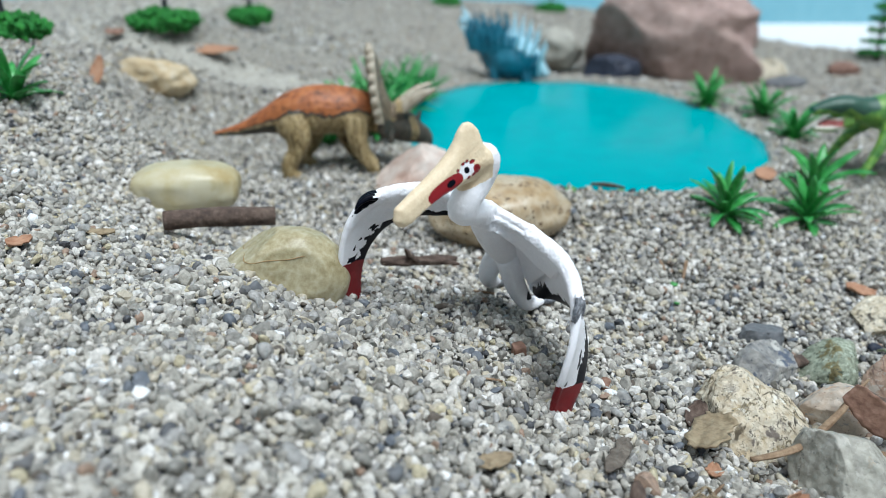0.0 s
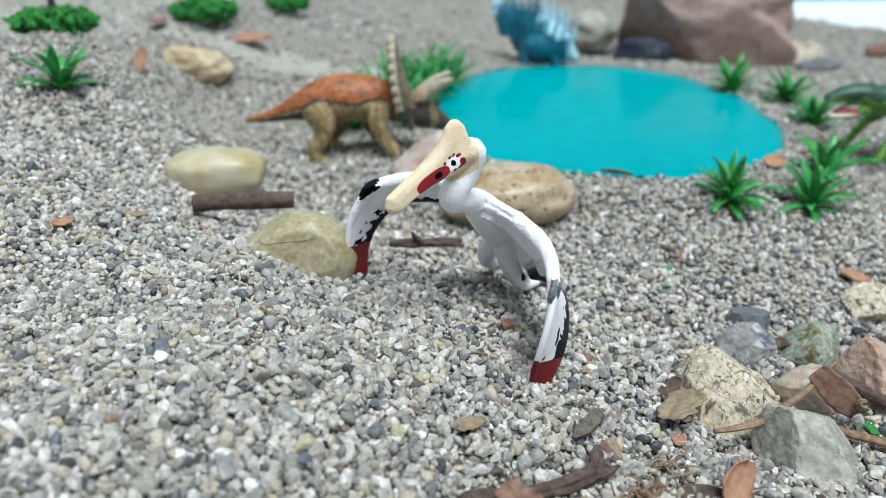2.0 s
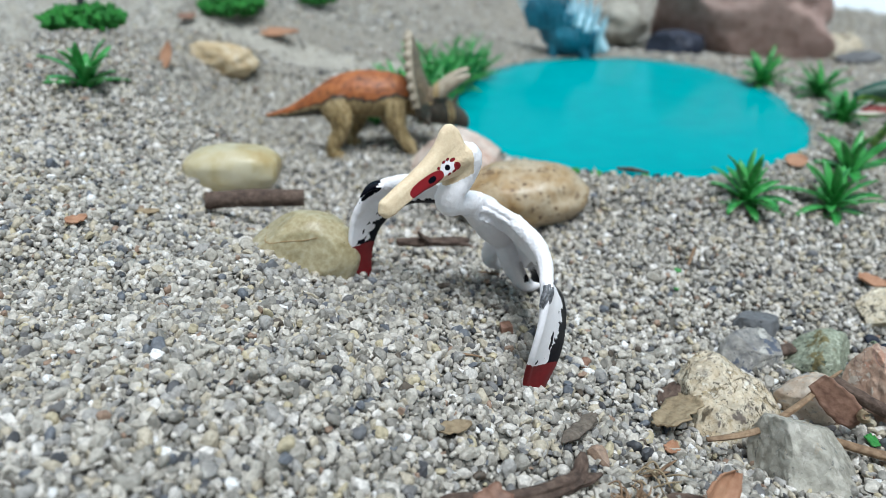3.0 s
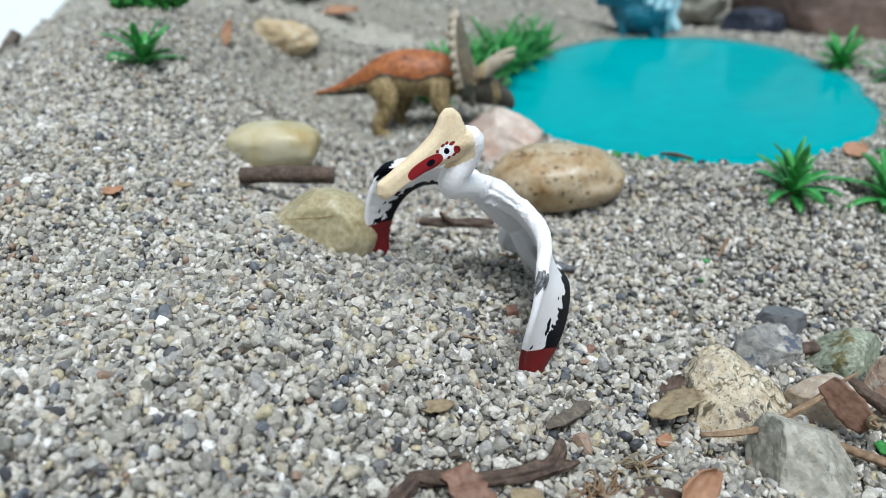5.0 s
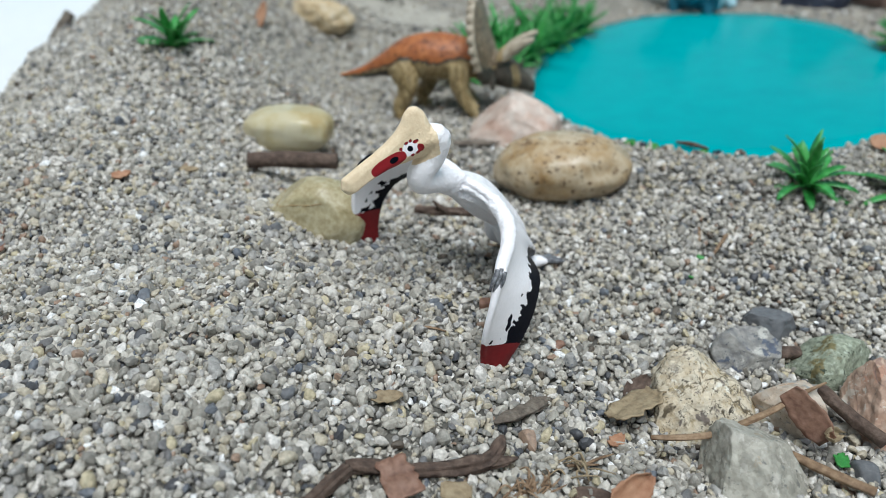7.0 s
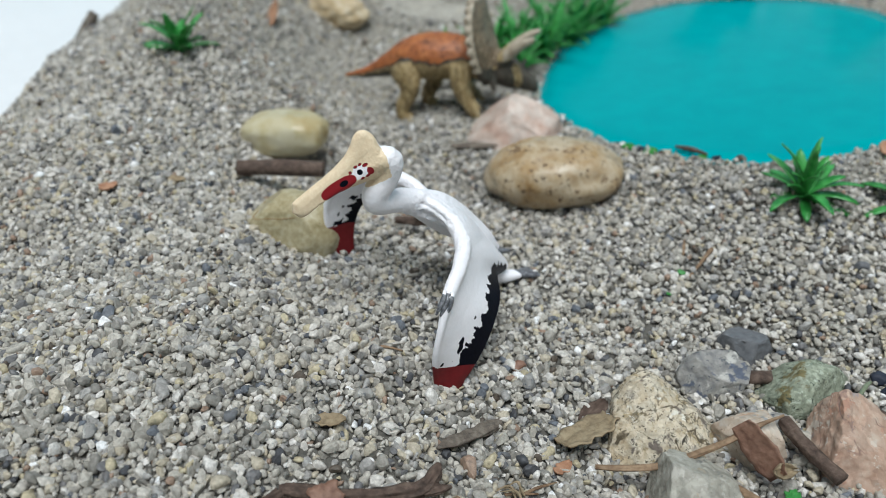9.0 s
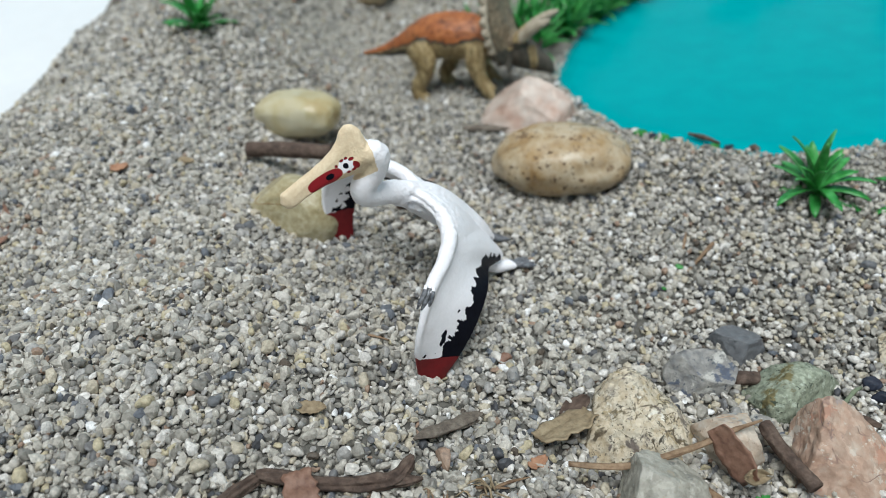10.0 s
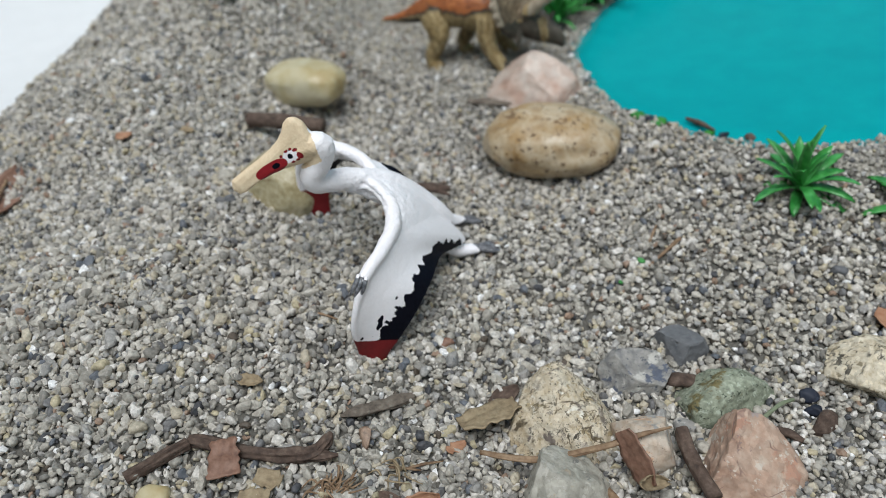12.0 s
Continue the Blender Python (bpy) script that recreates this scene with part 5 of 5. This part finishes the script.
dry_leaf("dry_leaf", on(-21.3, 50.5, 0.3), 1.2, 1.0, leafbrown_m, "dark brown leaf scrap on the slope", 14, (15, 0, 30), 0.3)
dry_leaf("dry_leaf", on(-12.3, 20.3, 0.25), 0.7, 0.5, orange_m, "small orange leaf chip", 15, (10, 0, 50), 0.4, 0.6)
dry_leaf("dry_leaf", on(-11.0, 22.6, 0.2), 0.9, 0.35, leaftan_m, "small tan leaf scrap", 16, (10, 0, 0), 0.4, 0.6)
dry_leaf("dry_leaf", on(1.2, 14.2, 0.2), 0.9, 0.45, leaftan_m, "small olive leaf scrap", 17, (10, 0, 20), 0.3)
dry_leaf("dry_leaf", on(3.98, 11.4, 0.2), 0.9, 0.7, leaftan_m, "flat grey-brown bark flake on the gravel", 19, (6, 4, 30), 0.1, 0.5, square=0.7)
dry_leaf("dry_leaf", on(7.3, 16.5, 0.2), 0.7, 0.4, orange_m, "small rusty leaf scrap", 18, (0, 10, 70), 0.4, 0.6)
rock("bark_chip", "small square brown bark chip", on(2.3, 20.0, 0.25), (0.34, 0.26, 0.3), leafbrown_m, 201, rz=20, rough=0.05, fine=0.03, planes=[((1, 0, 0.1), 0.58), ((-1, 0.1, 0), 0.58), ((0, 1, 0), 0.6), ((0.1, -1, 0), 0.6), ((0, -0.2, 1), 0.6)], category="bark chip")
rock("bark_chip", "small brown bark chip", on(4.9, 19.6, 0.15), (0.32, 0.2, 0.2), leafbrown_m, 202, rz=60, cuts=8, category="bark chip")
rock("bark_chip", "dark bark chip between stones", on(12.2, 22.5, 0.3), (0.6, 0.35, 0.22), bark_m, 203, rz=30, cuts=6, category="bark chip")
for i, (x, y, r, m, what) in enumerate([(16.0, 23.5, 0.3, navy_m, "dark"), (15.7, 24.0, 0.34, navy_m, "dark"), (16.4, 23.2, 0.5, bark_m, "dark brown"), (1.75, 9.75, 0.62, tan_m, "tan"),
                                        (-3.9, 10.6, 0.3, bluegrey_m, "blue-grey"), (1.5, 15.6, 0.3, bluegrey_m, "blue-grey"), (-5.5, 20.0, 0.28, slate_m, "dark grey"), (5.4, 19.2, 0.36, bluegrey_m, "blue-grey"),
                                        (14.0, 17.6, 0.5, slate_m, "dark grey"), (12.9, 21.0, 0.42, bluegrey_m, "pale blue-grey"), (15.2, 29.6, 0.34, slate_m, "dark grey"), (-1.0, 12.8, 0.26, slate_m, "dark grey")]):
    rock("pebble", f"small {what} pebble in the gravel", on(x, y, 0.1), (r, r * 0.8, r * 0.65), m, 300 + i, rz=i * 40, cuts=7, rough=0.08, fine=0.03, group="small pebbles")


for k, (x, y, r, m, what) in enumerate([(5.2, 35.15, 0.3, moss_m, "mossy green"), (5.7, 35.0, 0.24, navy_m, "black"), (6.2, 35.05, 0.34, moss_m, "mossy green"), (6.8, 34.85, 0.2, bark_m, "dark brown"),
                                        (8.6, 34.75, 0.22, moss_m, "mossy green"), (9.2, 34.85, 0.2, navy_m, "black"), (10.2, 35.05, 0.24, bark_m, "dark brown"), (4.6, 35.3, 0.2, bark_m, "dark brown")]):
    rock("crumb", f"small {what} crumb at the pond's edge", (x, y, max(POND_Z, ground_z(x, y)) + 0.08), (r * 1.3, r, r * 0.55), m, 340 + k, rz=k * 50, cuts=6, rough=0.12, fine=0.04, group="crumbs by the pond", category="crumb")

green_scrap_m = shade("fresh_green_scrap", [(0.02, 0.16, 0.03), (0.05, 0.28, 0.06)], fine=500, rough=0.5)
for k, (x, y, s) in enumerate([(9.0, 26.6, 0.2), (13.35, 17.75, 0.42), (8.75, 25.3, 0.14)]):
    dry_leaf("leaf_scrap", on(x, y, 0.22), s * 1.5, s, green_scrap_m, "tiny torn scrap of fresh green leaf", 40 + k, (20, 10, 70 * k), 0.4, 0.6)


def fibre_tuft(x, y, seed, material, label, count=12, reach=0.8):
    dice = random.Random(seed)
    top = base_at("fibre_tuft", x, y, ground_z(x, y) + 0.08)
    tagged(top, label, "plant fibre")
    for _ in range(count):
        a, r = dice.uniform(0, 6.3), reach * dice.uniform(0.5, 1.1)
        ox, oy = dice.uniform(-0.3, 0.3), dice.uniform(-0.3, 0.3)
        bm = bmesh.new()
        tube(bm, [(ox, oy, 0.03, 0.03, 0.02), (ox + math.cos(a) * r * 0.5, oy + math.sin(a) * r * 0.5, dice.uniform(0.12, 0.4), 0.035, 0.025), (ox + math.cos(a + 0.5) * r, oy + math.sin(a + 0.5) * r, dice.uniform(0.02, 0.2), 0.015, 0.012)], count=9, seg=6)
        part("strand", bm, material, top)
    return top


fibre_tuft(5.6, 12.95, 1, straw_m, "tangled tuft of dry brown root fibres", 34, 0.8)
fibre_tuft(6.6, 14.45, 2, leaftan_m, "frayed pale bundle of dry fibres", 9, 0.8)


# ---------------------------------------------------------------- gravel
def grain_shape(level):
    """Points and triangles of a ball of 12 or 42 points."""
    bm = bmesh.new()
    bmesh.ops.create_icosphere(bm, subdivisions=level, radius=1)
    pts = np.array([v.co[:] for v in bm.verts])
    tris = np.array([[v.index for v in f.verts] for f in bm.faces])
    bm.free()
    return pts, tris


def turned(n):
    """n random turns, as matrices."""
    q = rng.normal(size=(n, 4))
    q /= np.linalg.norm(q, axis=1)[:, None]
    w, x, y, z = q.T
    return np.stack([1 - 2 * (y * y + z * z), 2 * (x * y - z * w), 2 * (x * z + y * w), 2 * (x * y + z * w), 1 - 2 * (x * x + z * z), 2 * (y * z - x * w),
                     2 * (x * z - y * w), 2 * (y * z + x * w), 1 - 2 * (x * x + y * y)], 1).reshape(n, 3, 3)


def gravel():
    octa = np.array([(1, 0, 0), (-1, 0, 0), (0, 1, 0), (0, -1, 0), (0, 0, 1), (0, 0, -1)], float)
    small = np.array([(0, 2, 4), (2, 1, 4), (1, 3, 4), (3, 0, 4), (2, 0, 5), (1, 2, 5), (3, 1, 5), (0, 3, 5)])
    spots = []
    for y0, y1, gap, share, lift in ((6.0, 33.0, 0.20, 1.0, 0.0), (6.0, 33.0, 0.21, 0.45, 0.06), (7.0, 33.0, 0.34, 0.2, 0.03), (9.0, 23.0, 0.17, 0.8, -0.05), (33.0, 50.0, 0.185, 1.0, -0.02), (33.0, 50.0, 0.21, 0.5, 0.03),
                                     (50.0, 112.0, 0.40, 0.6, -0.05)):
        y = y0
        while y < y1:
            left = max(-22.3 - 0.62 * (y - 19), -26 - 0.55 * max(0, y - 26))
            right = 0.62 * y + (6 if y < 40 else 3)
            k = int((right - left) / gap)
            xs = left + (np.arange(k) + rng.uniform(-0.5, 0.5, k)) * gap
            yy = y + rng.uniform(-0.5, 0.5, k) * gap
            keep = rng.random(k) < (share if share == 1 or y1 > 33 else share * np.clip((6 - xs) / 7, 0.6 if y < 22 else 1.1, 2.2))
            spots += [(a, b, min(gap, 0.24), lift) for a, b in zip(xs[keep], yy[keep])]
            y += gap
    arr = np.array([(x, y, ground_z(x, y) + lift, g) for x, y, g, lift in spots if pond_gap(x, y) > -0.12])
    far = arr[:, 1] > 33.5
    near = (arr[:, 1] < 22) & (arr[:, 1] > 9.8) & (arr[:, 0] > -8.5) & (arr[:, 0] < 15) & (arr[:, 3] > 0.18)
    verts, faces, soft, start = [], [], [], 0
    for sel, (shape, tris), cuts in ((near, grain_shape(2), 7), (~near & ~far, grain_shape(1), 0), (far, (octa, small), 0)):
        a = arr[sel]
        n = len(a)
        r = a[:, 3] * 0.56 * np.exp(rng.normal(0, 0.31, n)).clip(0.5, 2.0)
        body = np.repeat(shape[None], n, 0)
        for _ in range(cuts):
            d = rng.normal(size=(n, 3))
            d /= np.linalg.norm(d, axis=1)[:, None]
            over = np.einsum("nkj,nj->nk", body, d) - rng.uniform(0.42, 0.78, n)[:, None]
            body = body - np.maximum(over, 0)[..., None] * d[:, None]
        if not cuts:
            body = body * (1 + rng.uniform(-0.2, 0.2, (n, len(shape), 1)))
        else:
            body = body * 1.25 * (1 + rng.uniform(-0.03, 0.03, (n, len(shape), 1)))
        scale = np.stack([rng.uniform(0.95, 1.35, n), rng.uniform(0.72, 1.0, n), rng.uniform(0.55, 0.85, n)], 1)
        body = np.einsum("nij,nkj->nki", turned(n), body * scale[:, None]) * r[:, None, None]
        body += a[:, None, :3] + np.array([0, 0, 1]) * (r * rng.uniform(-0.45, 0.75, n))[:, None, None]
        verts.append(body.reshape(-1, 3) * CM)
        faces.append((tris[None] + (np.arange(n) * len(shape))[:, None, None] + start).reshape(-1, 3))
        soft.append(np.repeat(rng.random(n) < 0.3, len(tris)))
        start += n * len(shape)
    verts, faces, soft = np.concatenate(verts), np.concatenate(faces), np.concatenate(soft)
    me = bpy.data.meshes.new("gravel")
    me.vertices.add(len(verts))
    me.vertices.foreach_set("co", verts.ravel())
    me.loops.add(faces.size)
    me.loops.foreach_set("vertex_index", faces.ravel())
    me.polygons.add(len(faces))
    me.polygons.foreach_set("loop_start", np.arange(0, faces.size, 3))
    me.polygons.foreach_set("loop_total", np.full(len(faces), 3))
    me.update(calc_edges=True)
    me.materials.append(gravel_m)
    me.polygons.foreach_set("use_smooth", soft)
    return tagged(new("gravel", me), "loose coarse grey, tan and white gravel grains", "gravel", kind="stuff")


gravel()
